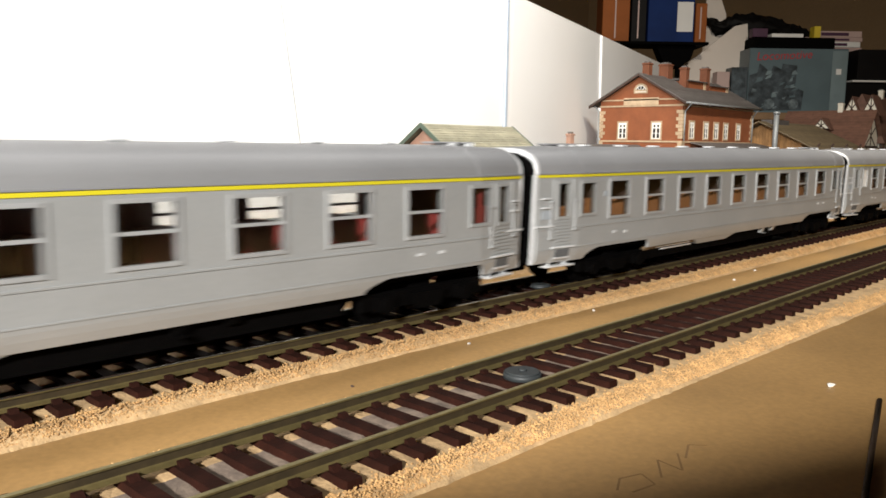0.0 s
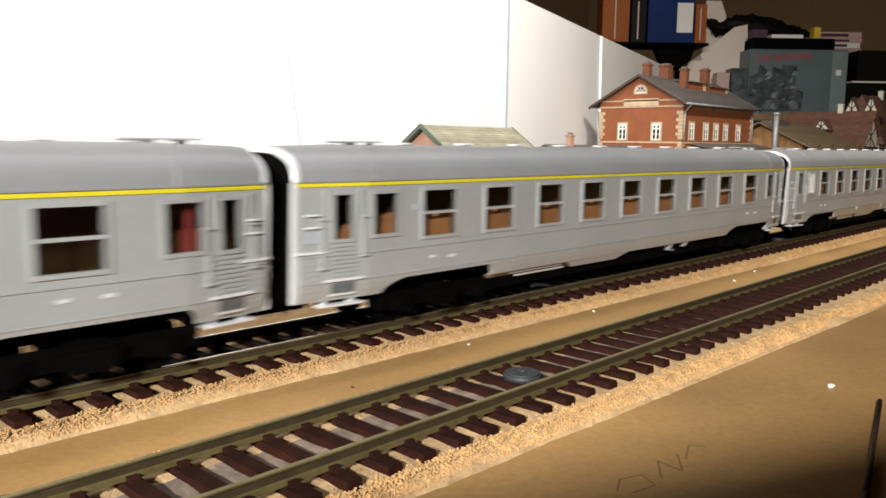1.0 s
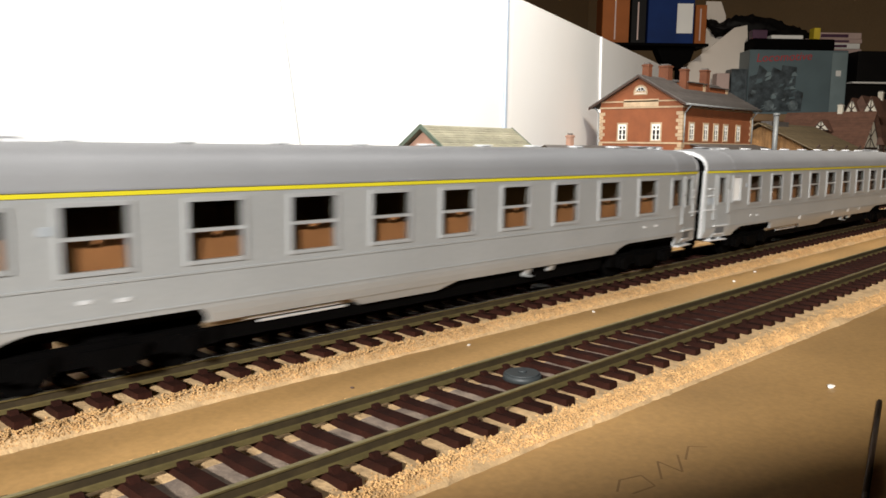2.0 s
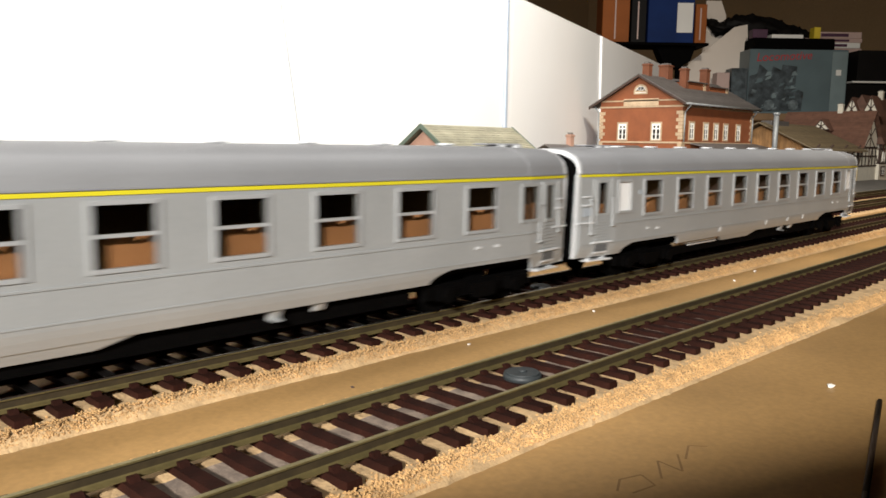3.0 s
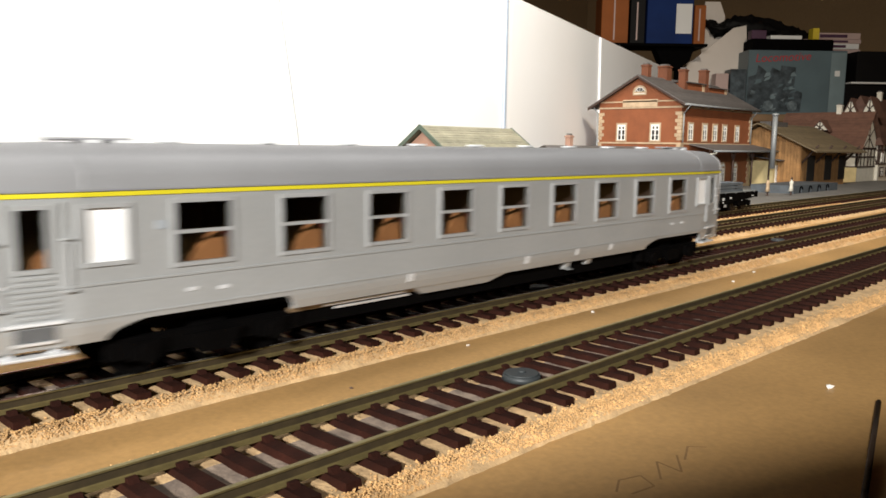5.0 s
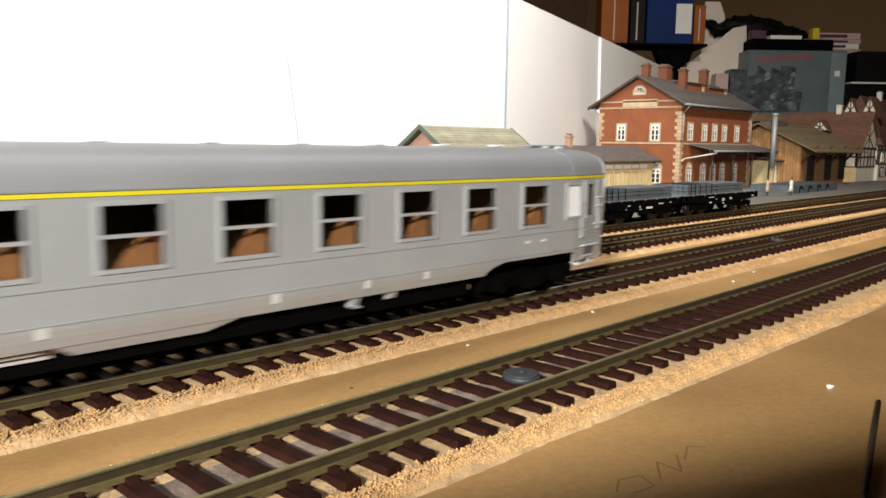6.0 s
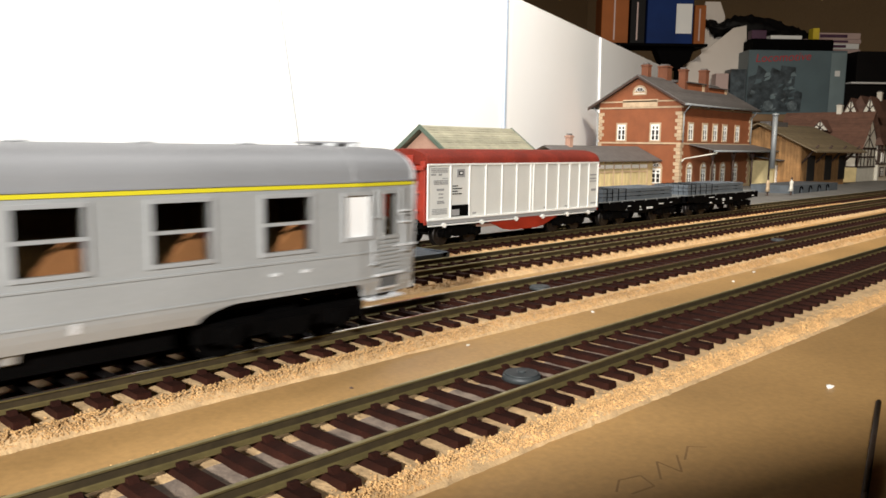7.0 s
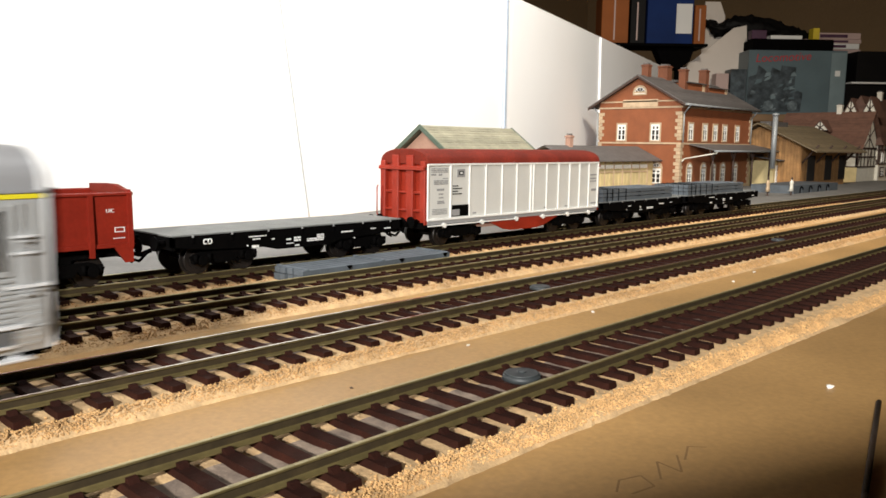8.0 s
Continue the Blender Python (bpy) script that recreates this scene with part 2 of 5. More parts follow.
def rail_bm(x0, x1):
    """Flat-bottomed rail: foot, web and head in section, the head's top polished, the web's shade painted in."""
    sec = [(-1.0, -2.45), (1.0, -2.45), (1.0, -2.25), (0.3, -1.95), (0.16, -1.75), (0.16, -0.65), (0.42, -0.38), (0.42, -0.1), (0.34, 0.0), (-0.34, 0.0), (-0.42, -0.1), (-0.42, -0.38), (-0.16, -0.65), (-0.16, -1.75), (-0.3, -1.95), (-1.0, -2.25)]
    bm = B()
    prism(bm, sec, "x", x0, x1)
    for f in bm.faces:
        z = f.calc_center_median().z
        if z > -0.08:
            f.material_index = 1
        # web faces, picked by height, carry the head's shade as colour
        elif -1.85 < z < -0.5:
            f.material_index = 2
    return bm


SLEEPER = sleeper_mesh()


def build_track(y, x0, x1, label, seed, pitch=7.6, phase=0.0, head=M_RAILHEAD):
    rnd = random.Random(seed)
    track = thing("railway_track", label, "model track", "parallel model tracks", at=(0, y, 0))
    for s in (-1, 1):
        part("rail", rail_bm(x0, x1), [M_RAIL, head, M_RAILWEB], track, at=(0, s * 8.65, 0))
    n = int((x1 - x0) / pitch)
    rest = B()
    for i in range(n):
        x = (math.ceil(x0 / pitch) + i) * pitch + phase + rnd.uniform(-0.2, 0.2)
        if i < 150:
            o = new("sleeper", SLEEPER)
            o.parent = track
            o.matrix_basis = pose(x * S, rnd.uniform(-0.2, 0.2) * S, rnd.uniform(-0.12, 0.0) * S, 0, 0, rnd.uniform(-0.8, 0.8))
        else:
            box(rest, x - 1.5, x + 1.5, -15, 15, -4.5, -2.45)
    if rest.verts:
        part("distant_sleepers", rest, M_SLEEPER, track, kind="stuff")
    else:
        rest.free()


def build_bed(name, y, x0, x1, half, seed, grains, xg, flare=0.0):
    """A cork strip with a rough crumbly shoulder; the middle between the rails is dusty grey."""
    bm = B()
    rnd = random.Random(seed)
    ys = [-half - 0.6, -half + 0.4, -half + 1.6, -half + 3.2, -13, -10, -6.5, -3, 0, 3, 6.5, 10, 13, half - 3.2, half - 1.6, half - 0.4, half + 0.6]
    zs = [0.0, 0.9, 1.6, 2.05, 2.2, 2.3, 2.3, 2.3, 2.3, 2.3, 2.3, 2.3, 2.2, 2.05, 1.6, 0.9, 0.0]
    n = int((x1 - x0) / 2.0)
    rows = []
    for i in range(n + 1):
        x = x0 + (x1 - x0) * i / n
        row = []
        for a, b in zip(ys, zs):
            j = noise.noise(Vector((x * 0.35, (a + y) * 0.5, seed)))
            k = noise.noise(Vector((x * 0.05, a * 0.02 + y, seed + 3)))
            row.append(bm.verts.new((x, a + (0.5 * j + 0.6 * k - flare * (max(40, min(320, x)) - 110) * (a < 0)) * (abs(a) > 14), Z_BOARD - 0.02 + max(0, b + 0.45 * j * (b > 0)))))
        rows.append(row)
    for i in range(n):
        for j in range(len(ys) - 1):
            f = bm.faces.new((rows[i][j], rows[i + 1][j], rows[i + 1][j + 1], rows[i][j + 1]))
            f.material_index = 1 if abs(ys[j] + ys[j + 1]) < 15 else 0
    ob = new(name, mesh_of(name, bm, [M_CORK, M_GREYBED]))
    ob.location = mm(0, y, 0)
    tagged(ob, "crumbly tan cork roadbed strip under a track", "roadbed", kind="structure")
    # loose crumbs on both shoulders and between the sleeper ends
    verts, faces = [], []
    tet = [Vector((1, 0, 0)), Vector((-1, 0.1, 0)), Vector((0, 1, 0.1)), Vector((0.1, -1, 0)), Vector((0, 0.1, 1)), Vector((0.1, 0, -1))]
    tri = [(0, 2, 4), (2, 1, 4), (1, 3, 4), (3, 0, 4), (2, 0, 5), (1, 2, 5), (3, 1, 5), (0, 3, 5)]
    for _ in range(grains):
        x = rnd.uniform(*xg)
        side = -1 if rnd.random() < 0.88 else 1
        wide = half + flare * (max(40, min(320, x)) - 110) * (side < 0)
        a = wide - abs(rnd.gauss(0, 2.2)) - 0.1
        if a < 10.5:
            continue
        h = max(0.0, min(2.15, (wide - a + 0.5) * 0.75))
        r = rnd.uniform(0.12, 0.34)
        q = Euler((rnd.uniform(0, 6), rnd.uniform(0, 6), rnd.uniform(0, 6))).to_quaternion()
        k = len(verts)
        for t in tet:
            p = q @ (t * r * rnd.uniform(0.75, 1.25))
            verts.append(((x + p.x) * S, (side * a + p.y) * S, (Z_BOARD + h + 0.15 + p.z * 0.8) * S))
        faces += [tuple(k + c for c in f) for f in tri]
    me = bpy.data.meshes.new("cork_crumbs")
    me.from_pydata(verts, [], faces)
    me.materials.append(M_GRAIN)
    ob = new("cork_crumbs", me)
    ob.location = mm(0, y, 0)
    tagged(ob, "loose tan cork crumbs along a track shoulder", "cork crumbs", kind="stuff")


build_room()
build_backdrop()
build_bed("roadbed_1", N_Y, -40, 700, 20.0, 1, 20000, (10, 420), 0.032)
build_bed("roadbed_2", T_Y, -40, 1100, 19.5, 2, 20000, (10, 620), 0.010)
build_bed("roadbed_3", C_Y, -20, 1300, 17, 3, 9000, (50, 620))
build_bed("roadbed_4", W_Y, 20, 1400, 17.5, 4, 8000, (80, 800))
build_track(N_Y, -40, 700, "model track with brown sleepers and dull brass-coloured rails", 11, 7.67, 1.4)
build_track(T_Y, -40, 1100, "model track with shiny rails under the passing train", 12, 7.4, 0.8, M_RAILTOP)
build_track(C_Y, -20, 1300, "empty model track between the train and the goods wagons", 13)
build_track(W_Y, 20, 1400, "model siding track under parked goods wagons", 14)


# ---- the silver coaches ----
LEN = 282.0
HALF = 16.4
WINS = [44.9 + 24.55 * i for i in range(9)]


def roof_section(f):
    """Points of the roof from one gutter to the other; f lowers it towards the domed coach end."""
    pts = []
    for i in range(17):
        a = math.pi * i / 16
        y = -math.cos(a)
        c = math.copysign(abs(y) ** 0.80, y)
        z = math.sin(a) ** 0.72
        pts.append((c * (HALF + 0.1) * (0.93 + 0.07 * f), 36.6 + z * 8.6 * f))
    return pts


def dome(x):
    """Height of the roof at a distance from the coach end: a slow fall over the vestibule, then a rounded edge."""
    return 1.0 - 0.07 * max(0.0, 1 - x / 21.0) - 0.16 * max(0.0, 1 - x / 2.2) ** 2


TAPER = 20.5  # the vestibules draw in over this length


def draw_in(coach):
    """Narrow the vestibules towards the coach ends and tuck the skirt in below its bead."""
    todo = list(coach.children)
    for ob in todo:
        if ob.name.startswith(("bogie", "coupling", "buffer", "interior", "seat", "bench", "underframe")):
            continue
        todo.extend(ob.children)
        for v in ob.data.vertices:
            x, y, z = (c / S for c in v.co)
            if abs(y) < 9:
                continue
            d = min(x, LEN - x)
            if d < TAPER:
                y -= math.copysign(2.1 * (1 - max(d, 0) / TAPER), y) * min(1, abs(y) / HALF)
            if z < 13.6 and abs(y) > 12 and z > 7:
                y -= math.copysign(1.1 * ((13.6 - z) / 4.3) ** 1.5, y)
            v.co.y = y * S


def loft(bm, secs, mi=0, caps=True, smooth=True):
    rows = [[bm.verts.new((x, y, z)) for y, z in pts] for x, pts in secs]
    for a, b in zip(rows, rows[1:]):
        for i in range(len(a) - 1):
            f = bm.faces.new((a[i], a[i + 1], b[i + 1], b[i]))
            f.smooth, f.material_index = smooth, mi
    if caps:
        bm.faces.new(rows[0])
        bm.faces.new(rows[-1])


def build_coach(label, seat, partition, white_left, white_right, shift=()):
    c = thing("passenger_coach", label, "passenger coach", "silver train coaches")
    small = [(21.8, 29.3, 24.0, 33.7), (257.3, 265.0, 24.0, 33.7)]
    doorw = [(10.6, 15.4, 23.6, 33.8), (269.6, 274.1, 23.6, 33.8)]
    big = [(w - 6, w + 6, 22.4, 34.0) for w in [v - (shift[i] if shift else 0.0) for i, v in enumerate(WINS)]]
    sides = {-1: big + small + doorw, 1: [(LEN - b, LEN - a, c0, d) for a, b, c0, d in big + doorw]}
    skirt = [(25, 67, 9.3, 12.6), (220, 264, 9.3, 12.6)]
    bm = B()
    for s in (-1, 1):
        cut_wall(bm, 1.5, LEN - 1.5, 9.3, 36.6, s * HALF, s * (HALF - 1.1), sides[s] + skirt, cuts=(TAPER, LEN - TAPER), levels=(11.2, 13.6))
        for x, d in ((25, 8.0), (67, -2.6), (220, 8.5), (264, -2.6)):
            curve = [(x + d * (1 - math.cos(a)) * 0.35 + d * 0.65 * math.sin(a) ** 2, 9.3 + 3.3 * math.sin(a)) for a in [math.pi / 2 * i / 6 for i in range(7)]]
            prism(bm, curve + [(x, 12.6)], "y", s * HALF, s * (HALF - 1.1))
    for x in (0, LEN - 1.5):  # end walls with the gangway opening
        ends = B()
        cut_wall(ends, -HALF + 1.2, HALF - 1.2, 9.4, 36.5, x + 0.2, x + 1.3, [(-5, 5, 12, 34)], put=lambda u, y, z: (y, u, z))
        part("end_wall", ends, M_BLACK, c)
    for x, e in ((1.5, 0.0), (LEN - 1.5, LEN)):  # rounded corner posts
        for s in (-1, 1):
            prism(bm, [(x, s * HALF), (x + (e - x) * 0.65, s * (HALF - 0.3)), (e, s * (HALF - 1.0)), (x, s * (HALF - 1.1))], "z", 9.3, 36.6)
    part("body", bm, M_SILVER, c)
    bm = B()
    secs = [(x, roof_section(dome(x))) for x in (0.0, 0.25, 0.6, 1.1, 1.6, 2.2, 8.0, 15.0, 21.0)]
    secs += [(LEN - x, p) for x, p in reversed(secs)]
    loft(bm, secs)
    for f in bm.faces:
        if len(f.verts) > 4:
            f.material_index = 1
    part("roof", bm, [M_ROOF, M_BLACK], c)
    # seam ribs over the roof near both ends, and the bright end arch
    for x, w in ((22.0, 0.3), (LEN - 22.0, 0.3)):
        bm = B()
        loft(bm, [(x + dx, [(y * g, z + e) for y, z in roof_section(1.0)]) for dx, g, e in ((-w, 0.99, -0.1), (-w * 0.6, 1.006, 0.1), (w * 0.6, 1.006, 0.1), (w, 0.99, -0.1))], caps=False)
        part("roof_rib", bm, M_ROOF, c)
    for x, d in ((0.0, 1), (LEN, -1)):
        bm = B()
        rim = lambda q, g, e: (x + d * q, [(y * g, z + e) for y, z in roof_section(dome(q))])
        loft(bm, [rim(0.0, 0.97, -0.9), rim(0.05, 1.0, 0.05), rim(0.6, 1.012, 0.16), rim(1.3, 1.012, 0.16), rim(1.8, 1.0, 0.0)], caps=False)
        part("end_arch", bm, M_CHROME, c)
        for k in (-1, 1):  # bright corner strip down the end edge, and small louvres beside it
            bm = B()
            ya, yb = k * (HALF - 0.55), k * (HALF + 0.12)
            box(bm, min(x + d * 0.1, x + d * 0.9), max(x + d * 0.1, x + d * 0.9), min(ya, yb), max(ya, yb), 9.4, 36.6)
            part("corner_strip", bm, M_CHROME, c)
            bm = B()
            ya, yb = k * (HALF - 0.2), k * (HALF + 0.09)
            for i in range(7):
                za = 10.4 + i * 1.25
                box(bm, min(x + d * 2.2, x + d * 6.6), max(x + d * 2.2, x + d * 6.6), min(ya, yb), max(ya, yb), za, za + 0.55)
            part("louvre_panel", bm, M_SILVER, c)
            for za in (26.4, 29.2):
                bm = B()
                yb = k * (HALF + 0.7)
                box(bm, min(x + d * 3.0, x + d * 6.4), max(x + d * 3.0, x + d * 6.4), min(ya, yb), max(ya, yb), za, za + 0.4)
                part("grab_iron", bm, M_CHROME, c)
            bm = B()
            yb = k * (HALF + 0.45)
            box(bm, min(x + d * 0.4, x + d * 8.2), max(x + d * 0.4, x + d * 8.2), min(ya, yb), max(ya, yb), 20.6, 21.1)
            part("end_ledge", bm, M_CHROME, c)
    # yellow line, waist and skirt beads, gutter
    for s in (-1, 1):
        for name, z, h, d, m in (("yellow_line", 35.75, 0.78, 0.18, M_YELLOW), ("gutter", 36.7, 0.45, 0.4, M_ROOF), ("waist_bead", 19.8, 0.4, 0.2, M_SILVER), ("skirt_bead", 13.6, 0.3, 0.15, M_SILVER)):
            bm = B()
            y = s * (HALF + 0.02)
            for xa, xb in ((1.2, TAPER), (TAPER, LEN - TAPER), (LEN - TAPER, LEN - 1.2)):
                box(bm, xa, xb, min(y, y + s * d), max(y, y + s * d), z, z + h)
            part(name, bm, m, c)
    # window frames, panes
    for s in (-1, 1):
        for a, b, z0, z1 in sides[s]:
            mid = (a + b) / 2
            is_big = b - a > 9
            frosted = s < 0 and ((white_left and abs(mid - 25.5) < 1) or (white_right and abs(mid - 261) < 1))
            bm = B()
            yo, yi = s * (HALF + 0.35), s * (HALF - 0.7)
            cut_wall(bm, a - 0.8, b + 0.8, z0 - 0.8, z1 + 0.8, yo, yi, [(a, b, z0, z1)])
            if is_big:
                box(bm, a, b, min(s * (HALF + 0.1), yi), max(s * (HALF + 0.1), yi), z0 + 5.6, z0 + 6.3)
            fr = part("window_frame", bm, M_FRAME if is_big or frosted else M_SILVER, c)
            bm = B()
            y = s * (HALF - 0.45)
            box(bm, a - 0.05, b + 0.05, min(y, y + 0.25 * s), max(y, y + 0.25 * s), z0 - 0.05, z1 + 0.05)
            p = part("pane", bm, M_WHITE if frosted else G_COACH if partition else G_CLEAR, fr, "opaque white pane" if frosted else "")
            if not frosted:
                p.visible_shadow = False
    # doors: ribbed lower leaf, handrails, folding step
    for x0, x1 in ((8.4, 17.6), (267.4, 276.4)):
        for s in (-1, 1):
            bm = B()
            y = s * (HALF + 0.05)
            for i in range(8):
                z = 14.9 + i * 0.98
                box(bm, x0 + 1.2, x1 - 1.2, min(y, y + s * 0.22), max(y, y + s * 0.09), z, z + 0.45)
            for x in (x0, x1):
                box(bm, x - 0.3, x + 0.3, min(y, y + s * 0.4), max(y, y + s * 0.4), 9.4, 35)
            d = part("door", bm, M_SILVER, c)
            bm = B()
            box(bm, x0 - 0.6, x1 + 0.6, min(y, y + s * 0.6), max(y, y + s * 0.6), 13.9, 14.4)
            part("door_ledge", bm, M_CHROME, d)
            bm = B()
            box(bm, x0 + 1.4, x1 - 1.4, min(y, y + s * 0.15), max(y, y + s * 0.15), 11.0, 13.4)
            part("kick_panel", bm, M_STEP, d, "dark lower door panel")
            bm = B()
            box(bm, x0 + 1.2, x1 - 1.2, min(y, y + s * 0.5), max(y, y + s * 0.5), 10.4, 10.9)
            part("tread", bm, M_CHROME, d)
            for x, za, zb in ((x0 - 1.0, 17.0, 28.3), (x1 + 1.0, 19.4, 28.6)):
                bm = B()
                ya, yb = s * (HALF + 0.05), s * (HALF + 0.45)
                box(bm, x - 0.4, x + 0.4, min(ya, yb), max(ya, yb), za, zb)
                for z in (za, zb):
                    yc = s * (HALF + 0.8)
                    box(bm, x - 0.9, x + 0.8, min(ya, yc), max(ya, yc), z - 0.18, z + 0.2)
                part("handrail", bm, M_FRAME, d)
            bm = B()
            y = s * (HALF - 2.6)
            yo = s * (HALF + 1.4)
            bbox(bm, x0 - 1.2, x1 + 1.6, min(y, yo), max(y, yo), 7.7, 8.3, 0.15)
            for x in (x0 + 0.5, x1 - 1.2):
                box(bm, x - 0.7, x + 0.7, min(y, s * (HALF - 0.4)), max(y, s * (HALF - 0.4)), 8.3, 10)
            part("step", bm, M_CHROME, d)
    # small plates printed on the side
    for x, z, w, h, m in ((5.5, 23.0, 5.0, 2.6, M_PRINTBLUE), (36.0, 29.2, 2.0, 1.6, M_PRINTBLUE), (42, 16.6, 1.8, 0.7, M_CHROME), (49, 16.2, 2.2, 0.7, M_CHROME), (238, 17.2, 2.0, 0.7, M_CHROME), (246, 17.2, 2.0, 0.7, M_CHROME),
                          (102, 11.4, 1.6, 2.0, M_CHROME), (150, 11.2, 1.6, 2.2, M_CHROME), (176, 11.4, 1.4, 1.9, M_CHROME), (196, 11.4, 1.4, 1.9, M_CHROME)):
        if shift and 10 < z < 12:
            continue
        bm = B()
        box(bm, x - w / 2, x + w / 2, -HALF - 0.2, -HALF + 0.1, z, z + h)
        part("side_plate", bm, m, c)
    # chassis, underfloor boxes, bogies
    bm = B()
    box(bm, 4, LEN - 4, -14.5, 14.5, 10.4, 11.6)
    part("floor_frame", bm, M_BLACK, c)
    bm = B()
    box(bm, 67, 120, -15.2, -14.2, 8.0, 9.25)
    part("solebar", bm, M_OCHRE, c)
    bm = B()
    box(bm, 70, 216, -12.8, 12.8, 4.6, 10.3)
    part("underframe", bm, M_BLACK, c)
    bm = B()
    prism(bm, [(104, 9.35), (108, 7.2), (134, 7.2), (142, 9.35)], "y", -16.2, -13.2)
    part("battery_box", bm, M_SILVER, c)
    for z, a, b in ((8.3, 76, 102), (7.2, 80, 104)):
        bm = B()
        box(bm, a, b, -15.6, -15.0, z, z + 0.5)
        part("pipe_run", bm, M_CHROME, c)
    bm = B()
    bbox(bm, 172, 175, -16, -13, 6.8, 9.3, 0.3)
    part("valve_box", bm, M_SILVER if partition else M_BLACK, c)
    bm = B()
    bbox(bm, 184, 187, -16, -13, 7.2, 9.3, 0.3)
    part("valve_box", bm, M_SILVER if partition else M_BLACK, c)
    for cx in (48.0, 243.0):
        bm = B()
        box(bm, cx - 4, cx + 4, -11.4, 11.4, 5.5, 10.4)
        bg = part("bogie", bm, M_BLACK, c)
        for s in (-1, 1):
            bm = B()
            box(bm, cx - 22, cx + 22, s * 12.5 - 1, s * 12.5 + 1, 4.4, 8.4)
            for wx in (cx - 14.5, cx + 14.5):
                rod(bm, (wx, s * 13.4, 5.2), (wx, s * 15.0, 5.2), 2.1, 10)
                box(bm, wx - 3.4, wx + 3.4, s * 13.6 - 0.8, s * 13.6 + 0.8, 4, 7.6)
            prism(bm, [(cx - 6, 7.4), (cx - 4, 3.4), (cx + 4, 3.4), (cx + 6, 7.4)], "y", s * 14.2 - 0.8, s * 14.2 + 0.8)
            part("side_frame", bm, M_BLACK, bg)
        for wx in (cx - 14.5, cx + 14.5):
            bm = B()
            for s in (-1, 1):
                rod(bm, (0, s * 7.5, 0), (0, s * 9.6, 0), 5.2, 20)
                rod(bm, (0, s * 7.2, 0), (0, s * 7.6, 0), 5.9, 20)
            rod(bm, (0, -8, 0), (0, 8, 0), 1.0, 8)
            w = part("wheelset", bm, M_BLACK, bg, at=(wx, 0, 5.2))
            wheelsets.append(w)
    # gangway bellows, buffers, coupling
    for x, d in ((0.0, -1), (LEN, 1)):
        bm = B()
        for k in range(3):
            o = 12.6 - 0.5 * (k % 2)
            cut_wall(bm, -o, o, 10.6, 37.2, min(x + d * k * 0.8, x + d * (k + 1) * 0.8), max(x + d * k * 0.8, x + d * (k + 1) * 0.8), [(-4.4, 4.4, 13, 33)], put=lambda u, y, z: (y, u, z))
        part("gangway_bellows", bm, M_BLACK, c)
        for s in (-1, 1):
            bm = B()
            rod(bm, (x - d * 0.5, s * 10, 11.5), (x + d * 1.5, s * 10, 11.5), 1.1, 10)
            rod(bm, (x + d * 1.5, s * 10, 11.5), (x + d * 2.1, s * 10, 11.5), 2.3, 14)
            part("buffer", bm, M_BLACK, c)
        bm = B()
        box(bm, min(x - d * 12, x + d * 2.6), max(x - d * 12, x + d * 2.6), -2, 2, 5.4, 7.6)
        part("coupling", bm, M_BLACK, c)
    # roof ventilators and the long vents near the ends
    for x in [46.4 + 24.4 * i for i in range(9)]:
        bm = B()
        rod(bm, (x, 0, 44.6), (x, 0, 45.4), 1.5, 10)
        bbox(bm, x - 1.9, x + 1.9, -1.9, 1.9, 45.25, 45.85, 0.2)
        part("roof_vent", bm, M_CHROME, c)
    for x0, x1 in ((22.0, 37.5), (256.5, 273.5)):
        bm = B()
        bbox(bm, x0, x1, -2.6, 2.6, 45.45, 46.1, 0.3)
        vent = part("long_roof_vent", bm, M_ROOF, c)
        for xa in (x0 + 6.0, x1 - 3.6):
            bm = B()
            bbox(bm, xa, xa + 3.2, -3.0, 3.0, 44.6, 45.7, 0.2)
            part("vent_foot", bm, M_CHROME, vent)
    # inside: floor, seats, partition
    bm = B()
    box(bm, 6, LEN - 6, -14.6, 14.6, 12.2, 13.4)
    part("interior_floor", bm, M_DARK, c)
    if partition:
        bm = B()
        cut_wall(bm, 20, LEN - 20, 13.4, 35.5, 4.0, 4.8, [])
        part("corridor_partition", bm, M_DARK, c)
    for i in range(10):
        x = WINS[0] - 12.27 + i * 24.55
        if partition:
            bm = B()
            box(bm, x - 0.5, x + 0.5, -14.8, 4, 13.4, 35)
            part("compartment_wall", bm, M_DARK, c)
        for d in (-1, 1):
            if (i == 0 and d < 0) or (i == 9 and d > 0):
                continue
            bm = B()
            y1 = 3.2 if partition else 12
            ya = -10.5 if partition else -13.5
            bbox(bm, min(x + d * 0.8, x + d * 6.6), max(x + d * 0.8, x + d * 6.6), ya, y1, 13.4, 18.6, 0.5)
            prism(bm, [(ya, 18.4), (ya, 25.0), (ya + 0.3, 26.6), (-9.6, 26.6), (-9.0, 25.4), (-8.3, 26.6), (-4.8, 26.6), (-4.2, 25.4), (-3.5, 26.6), (y1 - 0.8, 26.6), (y1, 25), (y1, 18.4)], "x", x + d * 0.8, x + d * 2.8)
            part("seat", bm, M_RED, c)
